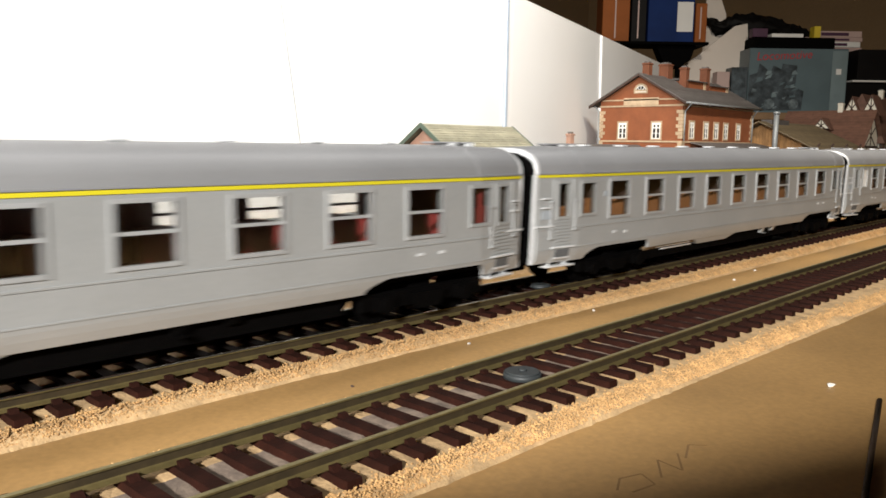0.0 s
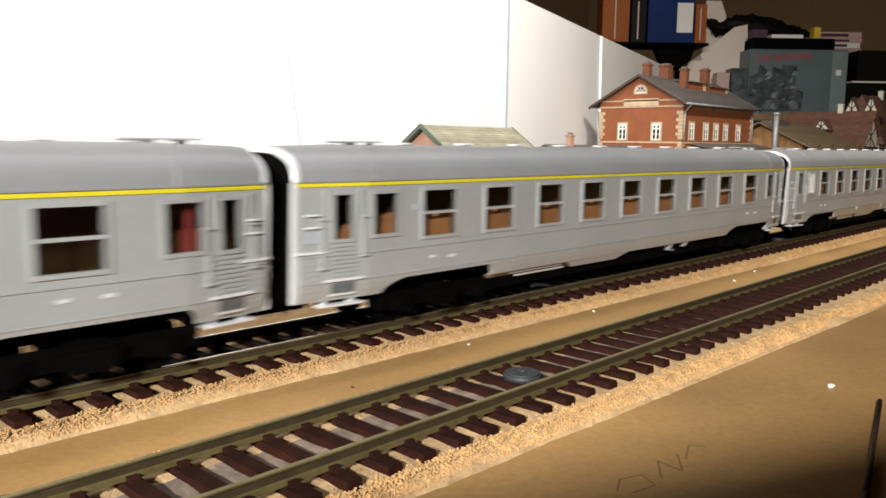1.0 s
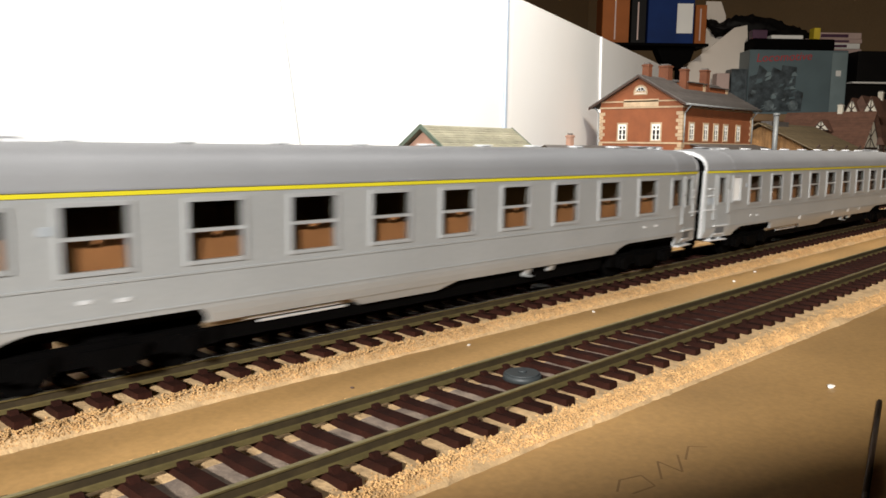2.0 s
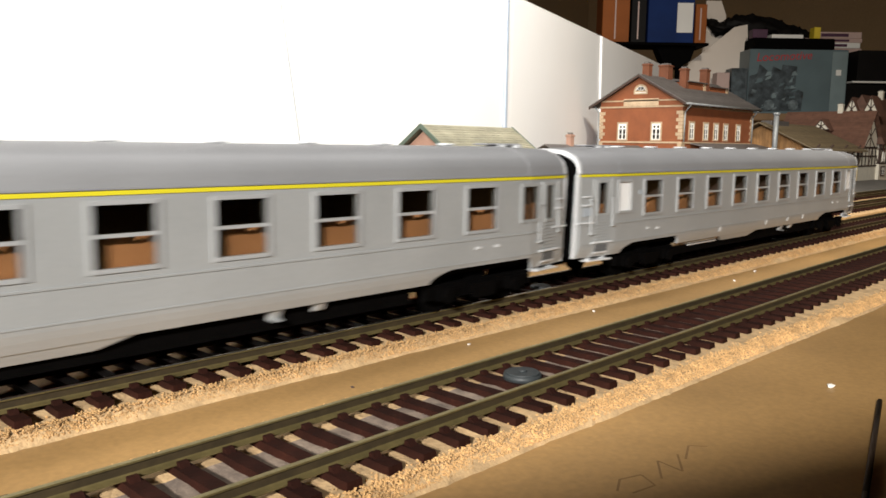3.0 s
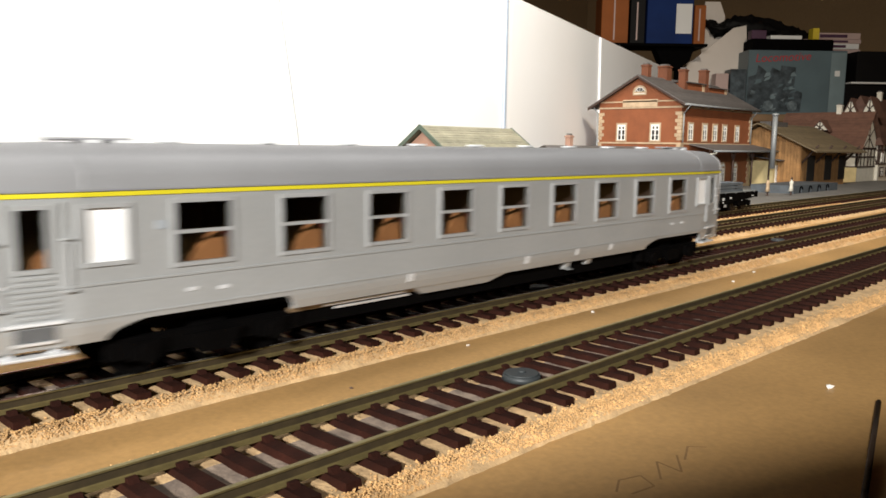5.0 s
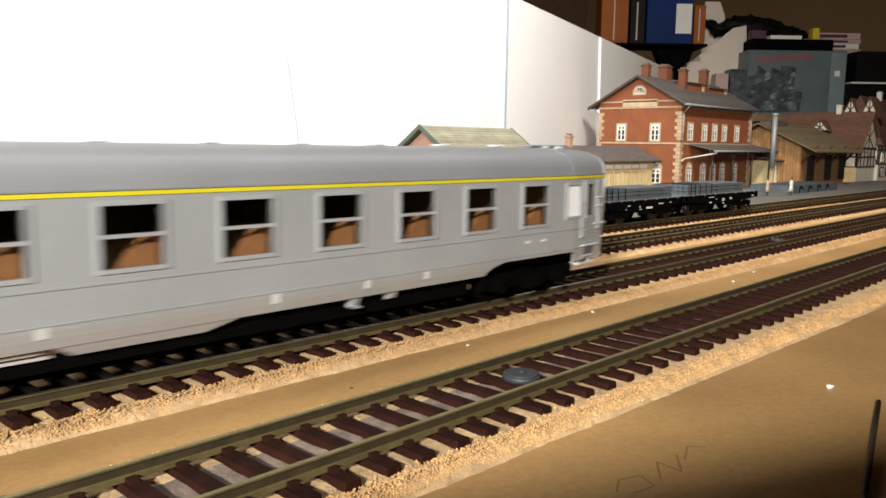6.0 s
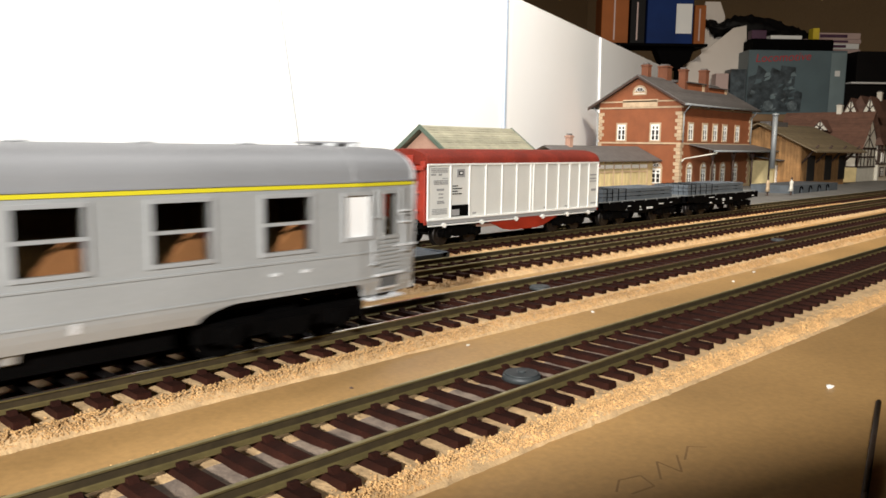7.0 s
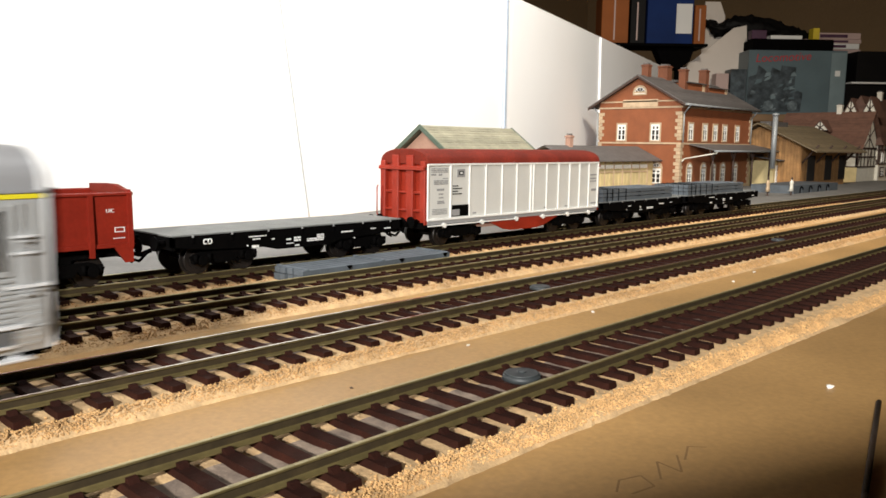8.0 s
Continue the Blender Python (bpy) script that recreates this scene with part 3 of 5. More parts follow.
    if partition:  # moulded bench inserts behind the panes
        for w in WINS:
            bm = B()
            if white_left:
                shape = [(-2.6, 18), (5.9, 18), (5.9, 27.6), (5.0, 28.1), (4.2, 27.6), (2.6, 26.4), (1.2, 25.6), (-0.2, 24.0), (-1.6, 23.2), (-2.6, 21.6)]
            else:
                shape = [(-5.8, 18), (5.8, 18), (5.8, 27.2), (5.2, 27.9), (1.6, 27.9), (1.0, 26.2), (-0.8, 26.2), (-1.4, 27.9), (-5.0, 27.9), (-5.8, 27.2)]
            prism(bm, [(w + u, z) for u, z in shape], "y", -14.2, -11.5)
            part("bench_insert", bm, seat, c)
    for a, b, z0, z1 in small + doorw[:1]:
        bm = B()
        prism(bm, [(a + 0.6, 18), (b + 1, 18), (b + 1, 28.6), (a + 3.2, 28.0), (a + 1.2, 25)] if b - a > 6 else [(a + 2.6, 18), (b + 1, 18), (b + 1, 26.5), (a + 3.2, 25.0)], "y", -14.0, -11.0)
        part("bench_insert", bm, seat, c)
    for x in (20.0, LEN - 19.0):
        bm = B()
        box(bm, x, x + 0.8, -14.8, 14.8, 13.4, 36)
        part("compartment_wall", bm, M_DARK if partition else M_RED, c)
    draw_in(c)
    return c


wheelsets = []


COACHES = [build_coach("silver passenger coach with yellow line, tan seats and white end panes", M_TAN, True, True, True),
           build_coach("silver passenger coach with yellow line and tan compartment seats", M_TAN, True, False, False, (0.5, 1.0, 1.4, 2.8, 3.4, 3.4, 3.1, 2.6, 2.0)),
           build_coach("silver open coach with yellow line and dark red seats", M_RED, False, False, False, [1.7] * len(WINS))]


# ---- goods wagons on the siding ----
M_OXIDE = mat("red_wagon_plastic", (0.26, 0.022, 0.009), 0.5, spec=0.3, vary=0.18, scale=90, fine=900)
M_OXDARK = mat("dark_red_wagon_plastic", (0.19, 0.014, 0.006), 0.5, spec=0.3, vary=0.2, scale=90, fine=900)
M_OXROOF = mat("dull_red_roof", (0.135, 0.015, 0.007), 0.75, spec=0.2, vary=0.3, scale=90, fine=900)
M_CREAM = mat("pale_grey_sliding_wall", (0.62, 0.62, 0.585), 0.5, vary=0.05, scale=60)
M_CREAMRIB = mat("white_rib", (0.80, 0.80, 0.77), 0.45, vary=0.04)
M_DECK = mat("grey_deck_boards", (0.15, 0.155, 0.147), 0.75, vary=0.16, scale=140, fine=1300)
M_SLATE = mat("blue_grey_concrete_beam", (0.085, 0.10, 0.115), 0.65, vary=0.2, scale=120, fine=1300, island=0.15)
M_WHEEL = mat("dark_wheel_metal", (0.02, 0.016, 0.014), 0.4, 0.5, vary=0.3, scale=300)


def wheel_pair(parent, x, r=5.0):
    bm = B()
    for s in (-1, 1):
        rod(bm, (x, s * 7.5, r), (x, s * 9.6, r), r, 20)
        rod(bm, (x, s * 7.2, r), (x, s * 7.6, r), r + 0.7, 20)
        rod(bm, (x, s * 9.6, r), (x, s * 10.0, r), r * 0.62, 16)
    rod(bm, (x, -8, r), (x, 8, r), 1.0, 8)
    part("wheelset", bm, M_WHEEL, parent)


def y25(parent, cx, reach=10.5, top=9.5):
    bm = B()
    box(bm, cx - 4, cx + 4, -10.9, 10.9, 5.5, top)
    b = part("bogie", bm, M_BLACK, parent)
    for s in (-1, 1):
        bm = B()
        prism(bm, [(cx - reach - 4, 6.4), (cx - reach - 3, 4.0), (cx - reach + 3, 4.0), (cx - reach + 4.5, 5.6), (cx - 4, 4.0), (cx + 4, 4.0), (cx + reach - 4.5, 5.6), (cx + reach - 3, 4.0), (cx + reach + 3, 4.0), (cx + reach + 4, 6.4), (cx + reach, 8), (cx - reach, 8)], "y", s * 11.0, s * 13.0)
        for wx in (cx - reach, cx + reach):
            rod(bm, (wx, s * 12.8, 5.2), (wx, s * 14.2, 5.2), 1.7, 12)
            for k in (-2.6, 2.6):
                rod(bm, (wx + k, s * 13.2, 4.6), (wx + k, s * 13.2, 7.4), 0.8, 8)
        part("side_frame", bm, M_BLACK, b)
    for wx in (cx - reach, cx + reach):
        wheel_pair(b, wx)


def buffers(parent, x, d, z=11.8):
    for s in (-1, 1):
        bm = B()
        rod(bm, (x, s * 10, z), (x + d * 3.4, s * 10, z), 1.2, 10, 0.9)
        rod(bm, (x + d * 3.4, s * 10, z), (x + d * 4.1, s * 10, z), 2.5, 14)
        part("buffer", bm, M_BLACK, parent)
    bm = B()
    tube(bm, [(x, 0, 8.4), (x + d * 4, 0, 7.2), (x + d * 6.0, 0, 7.8)], 0.8)
    tube(bm, [(x + d * 3.0, -3, 8.0), (x + d * 5.2, -2, 5.4), (x + d * 6.6, 2.5, 6.0)], 0.5)
    part("coupling", bm, M_BLACK, parent)


def flat_wagon(x0, x1, label, marks):
    w = thing("flat_wagon", label, "flat wagon", "parked goods wagons", at=(x0, W_Y, 0))
    n = x1 - x0
    bm = B()
    cx = n / 2
    prism(bm, [(0, 14.0), (0, 10.6), (n * 0.12, 9.0), (n * 0.34, 8.0), (n * 0.40, 6.6), (n * 0.62, 6.6), (n * 0.68, 8.0), (n * 0.88, 9.0), (n, 10.6), (n, 14.0)], "y", -14.4, -13.2)
    prism(bm, [(0, 14.0), (0, 10.6), (n * 0.12, 9.0), (n * 0.34, 8.0), (n * 0.40, 6.6), (n * 0.62, 6.6), (n * 0.68, 8.0), (n * 0.88, 9.0), (n, 10.6), (n, 14.0)], "y", 13.2, 14.4)
    box(bm, 0, 1.4, -14.4, 14.4, 9.6, 14.0)
    box(bm, n - 1.4, n, -14.4, 14.4, 9.6, 14.0)
    box(bm, 2, n - 2, -3, 3, 8, 13.4)
    part("frame", bm, M_BLACK, w)
    k = 26
    for i in range(k):
        bm = B()
        box(bm, 0.2 + (n - 0.4) * i / k, 0.2 + (n - 0.4) * (i + 0.97) / k, -13.9, 13.9, 13.6, 14.45)
        part("plank", bm, M_DECK, w)
    for i in range(7):
        bm = B()
        x = n * (i + 0.5) / 7
        box(bm, x - 0.5, x + 0.5, -15.0, -14.3, 11.6, 14.2)
        p = part("stake_pocket", bm, M_BLACK, w)
        # pale tip paints the light caught by the pocket's head
        bm = B()
        box(bm, x - 0.35, x + 0.35, -15.15, -14.4, 13.55, 14.3)
        part("pin", bm, M_PRINTGREY, p)
    for x in (n * 0.2, n * 0.8):
        y25(w, x, 9.0)
    for x, d in ((0, -1), (n, 1)):
        buffers(w, x, d)
    for u0, u1, z, h in marks:  # small print as rows of short bars
        bm = B()
        m = max(1, round((u1 - u0) * n / 0.75))
        lines = 2 if h > 1.2 else 1
        for j in range(lines):
            for i in range(m):
                s0 = u0 * n + (u1 - u0) * n * i / m
                box(bm, s0, s0 + (u1 - u0) * n / m * (0.55 + 0.3 * ((i * 7 + m + j) % 3 != 0)), -14.62, -14.42, z + j * h / 2, z + j * h / 2 + h / lines * 0.7)
        part("lettering_bar", bm, M_PRINTWHITE, w)
    return w


MARKS = [(0.282, 0.353, 11.9, 0.5), (0.297, 0.33, 10.9, 0.6), (0.374, 0.389, 10.4, 0.6), (0.436, 0.455, 9.7, 0.8), (0.468, 0.497, 9.0, 1.9), (0.435, 0.468, 8.3, 0.4), (0.472, 0.491, 7.2, 0.7), (0.525, 0.602, 8.5, 1.3), (0.57, 0.602, 9.8, 1.3), (0.684, 0.742, 10.7, 0.7), (0.745, 0.75, 7.9, 0.7), (0.274, 0.279, 8.8, 0.6), (0.294, 0.321, 8.1, 1.2), (0.83, 0.857, 11.1, 0.5), (0.902, 0.938, 10.7, 0.6)]


def ring_mark(parent, x, z):
    """Two plain rounded strokes and a shield outline, white, on the side sill."""
    bm = B()
    y = -14.6
    tube(bm, [(x + 1.5, y, z + 1.5), (x + 0.3, y, z + 1.5), (x, y, z + 0.8), (x + 0.2, y, z), (x + 1.3, y, z)], 0.2, 5)
    tube(bm, [(x + 1.7, y, z + 0.4), (x + 1.8, y, z + 1.5), (x + 2.9, y, z + 1.5), (x + 3.2, y, z + 0.8), (x + 2.8, y, z), (x + 1.8, y, z)], 0.2, 5)
    part("emblem", bm, M_PRINTWHITE, parent)


def beam_stack(at, rows, cols, length, straps, label, rz=0.0, h=2.25, w=3.6):
    """Grey beams bundled in layers with dark straps."""
    t = thing("beam_stack", label, "beam stack", "stacks of grey beams", at=at, rz=rz)
    rnd = random.Random(int(at[0]))
    for r in range(rows):
        for c in range(cols):
            bm = B()
            j = rnd.uniform(-0.7, 0.7)
            v = box(bm, j, length + j, c * w + 0.3, (c + 1) * w - 0.3, r * h + 0.35 * (r > 0), (r + 1) * h)
            part("beam", bm, M_SLATE, t)
        if r:
            for u in (0.12, 0.5, 0.86):
                bm = B()
                box(bm, length * u - 0.8, length * u + 0.8, -0.2, cols * w + 0.2, r * h - 0.02, r * h + 0.36)
                part("spacer", bm, M_BLACK, t)
    if not straps:  # dark wedges and a cross batten hold the loose bundle
        for u in (0.27, 0.62, 0.95):
            bm = B()
            prism(bm, [(length * u - 1.1, rows * h + 0.1), (length * u + 1.1, rows * h + 0.1), (length * u, rows * h - 1.3)], "y", -0.5, 0.4)
            part("wedge", bm, M_BLACK, t)
        for u in (0.02, 0.5, 0.97):
            bm = B()
            bbox(bm, length * u - 0.6, length * u + 0.6, 0, cols * w, rows * h - 0.02, rows * h + 0.5, 0.1)
            part("batten", bm, M_SLATE, t)
    for u in straps:
        bm = B()
        cut_wall(bm, -0.25, cols * w + 0.25, -0.02, rows * h + 0.25, length * u - 0.35, length * u + 0.35, [(-0.05, cols * w + 0.05, 0.02, rows * h + 0.06)], put=lambda a, y, z: (y, a, z))
        part("strap", bm, M_BLACK, t)
    return t


def covered_wagon():
    x0, n = 246.0, 135.0
    w = thing("sliding_wall_wagon", "pale grey sliding-wall goods wagon with red roof and ends", "goods wagon", "parked goods wagons", at=(x0, W_Y, 0))
    h = 14.5
    bm = B()
    box(bm, 0.6, n - 0.6, -h + 0.6, h - 0.6, 12.0, 37.0)
    part("body", bm, M_OXIDE, w)
    edges = [0, 14.6, 27.4, 39.0, 51.0, 62.4, 73.6, 76.0, 87.2, 97.6, 107.6, 117.0, 126.0, 135.0]
    for s in (-1, 1):
        for a, b in zip(edges, edges[1:]):
            bm = B()
            y = s * (h - 0.6)
            box(bm, a + 0.1, b - 0.1, min(y, y + s * 0.5), max(y, y + s * 0.5), 12.6, 37.2)
            part("wall_panel", bm, M_CREAM, w)
        for a in edges:
            bm = B()
            y = s * (h - 0.1)
            bbox(bm, a - 0.45, a + 0.45, min(y, y + s * 0.7), max(y, y + s * 0.7), 12.4, 37.4, 0.15)
            part("wall_rib", bm, M_CREAMRIB, w)
        for z in (36.6, 12.2):
            bm = B()
            y = s * (h - 0.1)
            box(bm, -0.3, n + 0.3, min(y, y + s * 0.8), max(y, y + s * 0.8), z, z + 0.8)
            part("wall_rail", bm, M_CREAMRIB, w)
        bm = B()
        y = s * (h - 0.2)
        box(bm, 0, n, min(y, y + s * 0.3), max(y, y + s * 0.3), 10.4, 12.1)
        part("side_sill", bm, M_PRINTGREY, w)
        bm = B()
        y = s * (h + 0.5)
        for xa, xb, stops in ((0, 64, (10, 36, 62)), (82, n - 3, (84, 106, 126))):
            box(bm, xa, xb, y - 0.25, y + 0.25, 9.7, 10.2)
            for x in stops:
                prism(bm, [(x - 1.6, 10.0), (x + 0.2, 8.7), (x + 1.3, 9.0), (x + 1.3, 10.6), (x, 11.0)], "y", y - 0.4, y + 0.4)
        part("locking_bar", bm, M_CREAMRIB, w)
        bm = B()
        prism(bm, [(40, 10.4), (54, 5.2), (60, 4.4), (80, 4.4), (86, 5.2), (102, 10.4)], "y", s * (h - 0.9) - 0.5, s * (h - 0.9) + 0.5)
        part("trussing", bm, M_OXIDE, w)
    # arched roof
    bm = B()
    def sec(k):
        pts = []
        for i in range(13):
            a = math.pi * i / 12
            y = -math.cos(a)
            pts.append((math.copysign(abs(y) ** 0.75, y) * (h + 0.5), 37.2 + (math.sin(a) ** 0.8) * 6.6 * k))
        return pts
    loft(bm, [(-0.8, sec(0.96)), (0.0, sec(1.0)), (n, sec(1.0)), (n + 0.8, sec(0.96))])
    part("roof", bm, M_OXROOF, w)
    # ribbed end walls
    for x, d in ((0.6, -1), (n - 0.6, 1)):
        for y in (-12.9, -4.6, 4.6, 12.9):
            bm = B()
            g = 1.5 if abs(y) > 8 else 2.1
            bbox(bm, min(x, x + d * 2.4), max(x, x + d * 2.4), y - g, y + g, 10.5, 41.0 if abs(y) < 8 else 38.4, 0.3)
            part("end_post", bm, M_OXIDE, w)
        for z, g, e in ((34.4, 1.7, 3.5), (24.0, 1.0, 1.8), (16.0, 1.0, 1.8)):
            bm = B()
            bbox(bm, min(x, x + d * e), max(x, x + d * e), -14.4, 14.4, z, z + g, 0.2)
            part("end_rail", bm, M_OXIDE, w)
        bm = B()
        for y in (12.4, 15.2):
            tube(bm, [(x + d * 3, y, 13), (x + d * 3.6, y, 14), (x + d * 3.6, y, 26), (x + d * 3, y, 27)], 0.3)
        part("end_handrail", bm, M_OXIDE, w)
        bm = B()
        box(bm, min(x, x + d * 2.6), max(x, x + d * 2.6), -14, 14, 8.8, 11.6)
        part("headstock", bm, M_BLACK, w)
        buffers(w, x + d * 2.6, d)
    bm = B()
    box(bm, 3, n - 3, -11, 11, 8.6, 12)
    part("chassis", bm, M_BLACK, w)
    for x in (24, n - 24):
        y25(w, x, 10.0)
    # print: rows of bars, a dark plate, an emblem box
    y0, y1 = -h - 0.12, -h + 0.05
    rnd = random.Random(21)
    for z, u0, u1, h in [(35.0 - 0.75 * k, 2.2, 13.0, 0.4) for k in range(3)] + [(32.2, 2.2, 5.0, 0.7), (32.2, 7.0, 9.0, 0.7), (30.6, 9.5, 12.8, 0.4)] + [(29.6 - 0.7 * k, 4.0, 13.0, 0.42) for k in range(3)] + \
            [(25.4, 6.0, 10.4, 0.9), (23.6, 7.2, 10.0, 0.6), (22.0, 7.2, 10.0, 0.5), (20.4, 6.2, 11.0, 0.5), (19.6, 6.2, 11.0, 0.6)] + [(17.0 - 0.7 * k, 3.0, 12.6, 0.35) for k in range(4)] + [(27.0 - 1.2 * k, 16.2, 20.0 + 2.4 * (k % 2), 0.5) for k in range(4)]:
        bm = B()
        u = u0
        while u < u1 - 0.3:  # words of uneven length
            v = min(u1, u + rnd.uniform(0.5, 2.0))
            box(bm, u, v, y0, y1, z, z + h)
            u = v + rnd.uniform(0.25, 0.5)
        part("lettering_bar", bm, M_BLACK if u0 > 15 else M_PRINTGREY, w)
    for u, z, a, b in ((20.2, 32.2, 2.8, 1.7), (20.8, 32.6, 1.6, 0.9)):
        bm = B()
        box(bm, u, u + a, y0 - 0.1 - (0.05 if a < 2 else 0), y1, z, z + b)
        part("emblem", bm, M_BLACK if a > 2 else M_PRINTWHITE, w)
    for u, z, a, b, m in ((15.4, 13.4, 12.0, 5.2, M_BLACK), (15.8, 13.8, 5, 2.8, M_PRINTGREY), (19.0, 31.2, 5.2, 3.6, M_PRINTGREY), (30, 14, 2.4, 0.7, M_PRINTGREY), (85.5, 14, 2.6, 0.7, M_PRINTGREY), (104, 14, 2.6, 0.5, M_PRINTGREY), (127.5, 28, 6.2, 0.7, M_PRINTGREY), (127.5, 30, 6.2, 0.7, M_PRINTGREY), (127.5, 26.6, 6.2, 0.5, M_PRINTGREY), (129, 21.5, 4.6, 1.2, M_PRINTGREY), (129, 14.4, 5, 0.8, M_PRINTGREY)):
        bm = B()
        box(bm, u, u + a, y0 - (0.06 if m is M_PRINTGREY and u == 15.8 else 0), y1, z, z + b)
        part("lettering_bar", bm, m, w)


def open_wagon():
    x0, n = 10.0, 103.0
    h = 14.3
    w = thing("open_wagon", "red open goods wagon with white lettering", "open wagon", "parked goods wagons", at=(x0, W_Y, 0))
    bm = B()
    for s in (-1, 1):
        cut_wall(bm, 0, n, 13.4, 29.0, s * h, s * (h - 0.9), [])
    for x in (0, n - 0.9):
        cut_wall(bm, -h, h, 10.5, 30.4, x, x + 0.9, [], put=lambda u, y, z: (y, u, z))
    box(bm, 0.5, n - 0.5, -h + 0.5, h - 0.5, 12.6, 14)
    part("body", bm, M_OXDARK, w)
    for s in (-1, 1):
        bm = B()
        bbox(bm, -0.3, n + 0.3, s * h - 0.7, s * h + 0.7, 28.6, 29.6, 0.2)
        part("top_rail", bm, M_OXDARK, w)
        bm = B()
        box(bm, -0.2, n + 0.2, s * h - 0.5, s * h + 0.5, 12.4, 13.6)
        part("side_sill", bm, M_OXDARK, w)
        for x in (0.7, 13, 32, 51, 70, 90.0, n - 0.7):
            bm = B()
            low = 9.6 if x in (90.0, 13) else 12.0
            prism(bm, [(s * h - 0.1, low), (s * (h + 0.9), low), (s * (h + 1.1), 14.5), (s * (h + 0.7), 29), (s * h - 0.1, 29)], "x", x - 0.75, x + 0.75)
            part("side_post", bm, M_OXDARK, w)
        bm = B()
        prism(bm, [(n - 6.5, 13.2), (n - 2.6, 7.4), (n, 7.4), (n, 13.2)], "y", s * (h + 0.1) - 0.5, s * (h + 0.1) + 0.5)
        part("corner_gusset", bm, M_OXDARK, w)
    for x in (0.2, n - 0.2):
        bm = B()
        prism(bm, [(-h, 29.4), (-h * 0.3, 31.6), (h * 0.3, 31.6), (h, 31.2), (h, 28.6), (-h, 28.6)], "x", x - 0.9, x + 0.9)
        part("end_top_rail", bm, M_OXROOF, w)
    bm = B()
    box(bm, 1, n - 1, -11, 11, 9.0, 12.5)
    part("underframe", bm, M_BLACK, w)
    for x in (22, n - 22):
        y25(w, x, 9.5)
    for x, d in ((0, -1), (n, 1)):
        buffers(w, x, d)
    u = bpy.data.curves.new("lettering", "FONT")
    u.body, u.size, u.extrude, u.align_x = "UIC", 1.6 * S, 0.05 * S, "CENTER"
    o = new("lettering", u)
    dg = bpy.context.evaluated_depsgraph_get()
    me = bpy.data.meshes.new_from_object(o.evaluated_get(dg))
    bpy.data.objects.remove(o)
    me.materials.append(M_PRINTWHITE)
    o = new("lettering", me)
    o.parent = w
    o.matrix_basis = pose(*mm(96.2, -h - 0.08, 23.4), 90, 0, 0)
    bm = B()
    cut_wall(bm, 97.4, 100.6, 17.1, 18.7, -h - 0.14, -h - 0.02, [(97.65, 100.35, 17.35, 18.45)])
    part("lettering_frame", bm, M_PRINTWHITE, w)
    bm = B()
    for k in range(5):
        box(bm, 96.9 + k * 0.8, 97.4 + k * 0.8, -h - 0.14, -h - 0.02, 15.1, 15.4)
    part("lettering_bar", bm, M_PRINTWHITE, w)


def build_wagons():
    open_wagon()
    f1 = flat_wagon(126, 231, "empty black flat wagon with grey plank deck", MARKS)
    ring_mark(f1, 11.7, 11.0)
    covered_wagon()
    f2 = flat_wagon(387, 483, "black flat wagon loaded with a stack of grey beams", MARKS[1::2])
    f3 = flat_wagon(490, 606, "black flat wagon carrying strapped grey beams", MARKS[::2])
    beam_stack((390, W_Y - 13, 14.45), 3, 7, 82, (0.05, 0.12, 0.2, 0.3), "strapped grey beams stacked on a flat wagon")
    beam_stack((494, W_Y - 13, 14.45), 3, 7, 88, (0.05, 0.12, 0.2, 0.3, 0.4), "strapped grey beams stacked on the far flat wagon")
    beam_stack((165, 223.5, Z_BOARD + 2.2), 2, 5, 76, (), "grey beam bundle lying between two tracks", rz=0.6, h=2.4)


build_wagons()


# ---- station and village ----
M_BRICK = mat("red_brick_plastic", (0.25, 0.078, 0.028), 0.7, vary=0.14, scale=60, fine=1100, bump=0.3)
# the same brick hue, darker, for the chimneys only
M_CHIMNEYBRICK = mat("darker_chimney_brick", (0.16, 0.055, 0.025), 0.75, vary=0.2, scale=80, fine=1100, bump=0.3)
M_STONE = mat("sandstone_trim", (0.50, 0.37, 0.24), 0.75, vary=0.16, scale=120, fine=900, island=0.2)
M_SLATEROOF = mat("grey_slate_roof", (0.115, 0.105, 0.10), 0.65, vary=0.2, scale=120, fine=900, island=0.3)
M_GREENROOF = mat("olive_shingle_roof", (0.23, 0.215, 0.15), 0.75, vary=0.2, scale=120, fine=900, island=0.3)
M_GREENEDGE = mat("green_bargeboard", (0.06, 0.085, 0.06), 0.6, vary=0.1)
M_PINK = mat("salmon_plaster", (0.36, 0.21, 0.15), 0.8, vary=0.12, scale=120)
M_YELLOWPLASTER = mat("yellow_plaster", (0.56, 0.46, 0.24), 0.8, vary=0.14, scale=80)
M_OCHREWOOD = mat("ochre_board_wall", (0.36, 0.19, 0.07), 0.7, vary=0.2, scale=120, island=0.3)
M_BROWNROOF = mat("brown_tile_roof", (0.125, 0.062, 0.042), 0.7, vary=0.2, scale=120, fine=900, island=0.3)
M_OLIVEROOF = mat("olive_brown_roof", (0.17, 0.13, 0.075), 0.7, vary=0.15, scale=100, fine=900, island=0.25)
M_WHITEPAINT = mat("white_plastic_frame", (0.88, 0.87, 0.83), 0.5, vary=0.05)
M_TIMBER = mat("dark_timber", (0.05, 0.028, 0.02), 0.7, vary=0.2, scale=150)
M_PLASTER = mat("white_plaster", (0.70, 0.67, 0.58), 0.8, vary=0.1, scale=100)
M_PAVE = mat("grey_card_paving", (0.15, 0.145, 0.135), 0.8, vary=0.2, scale=40, fine=800, bump=0.2)
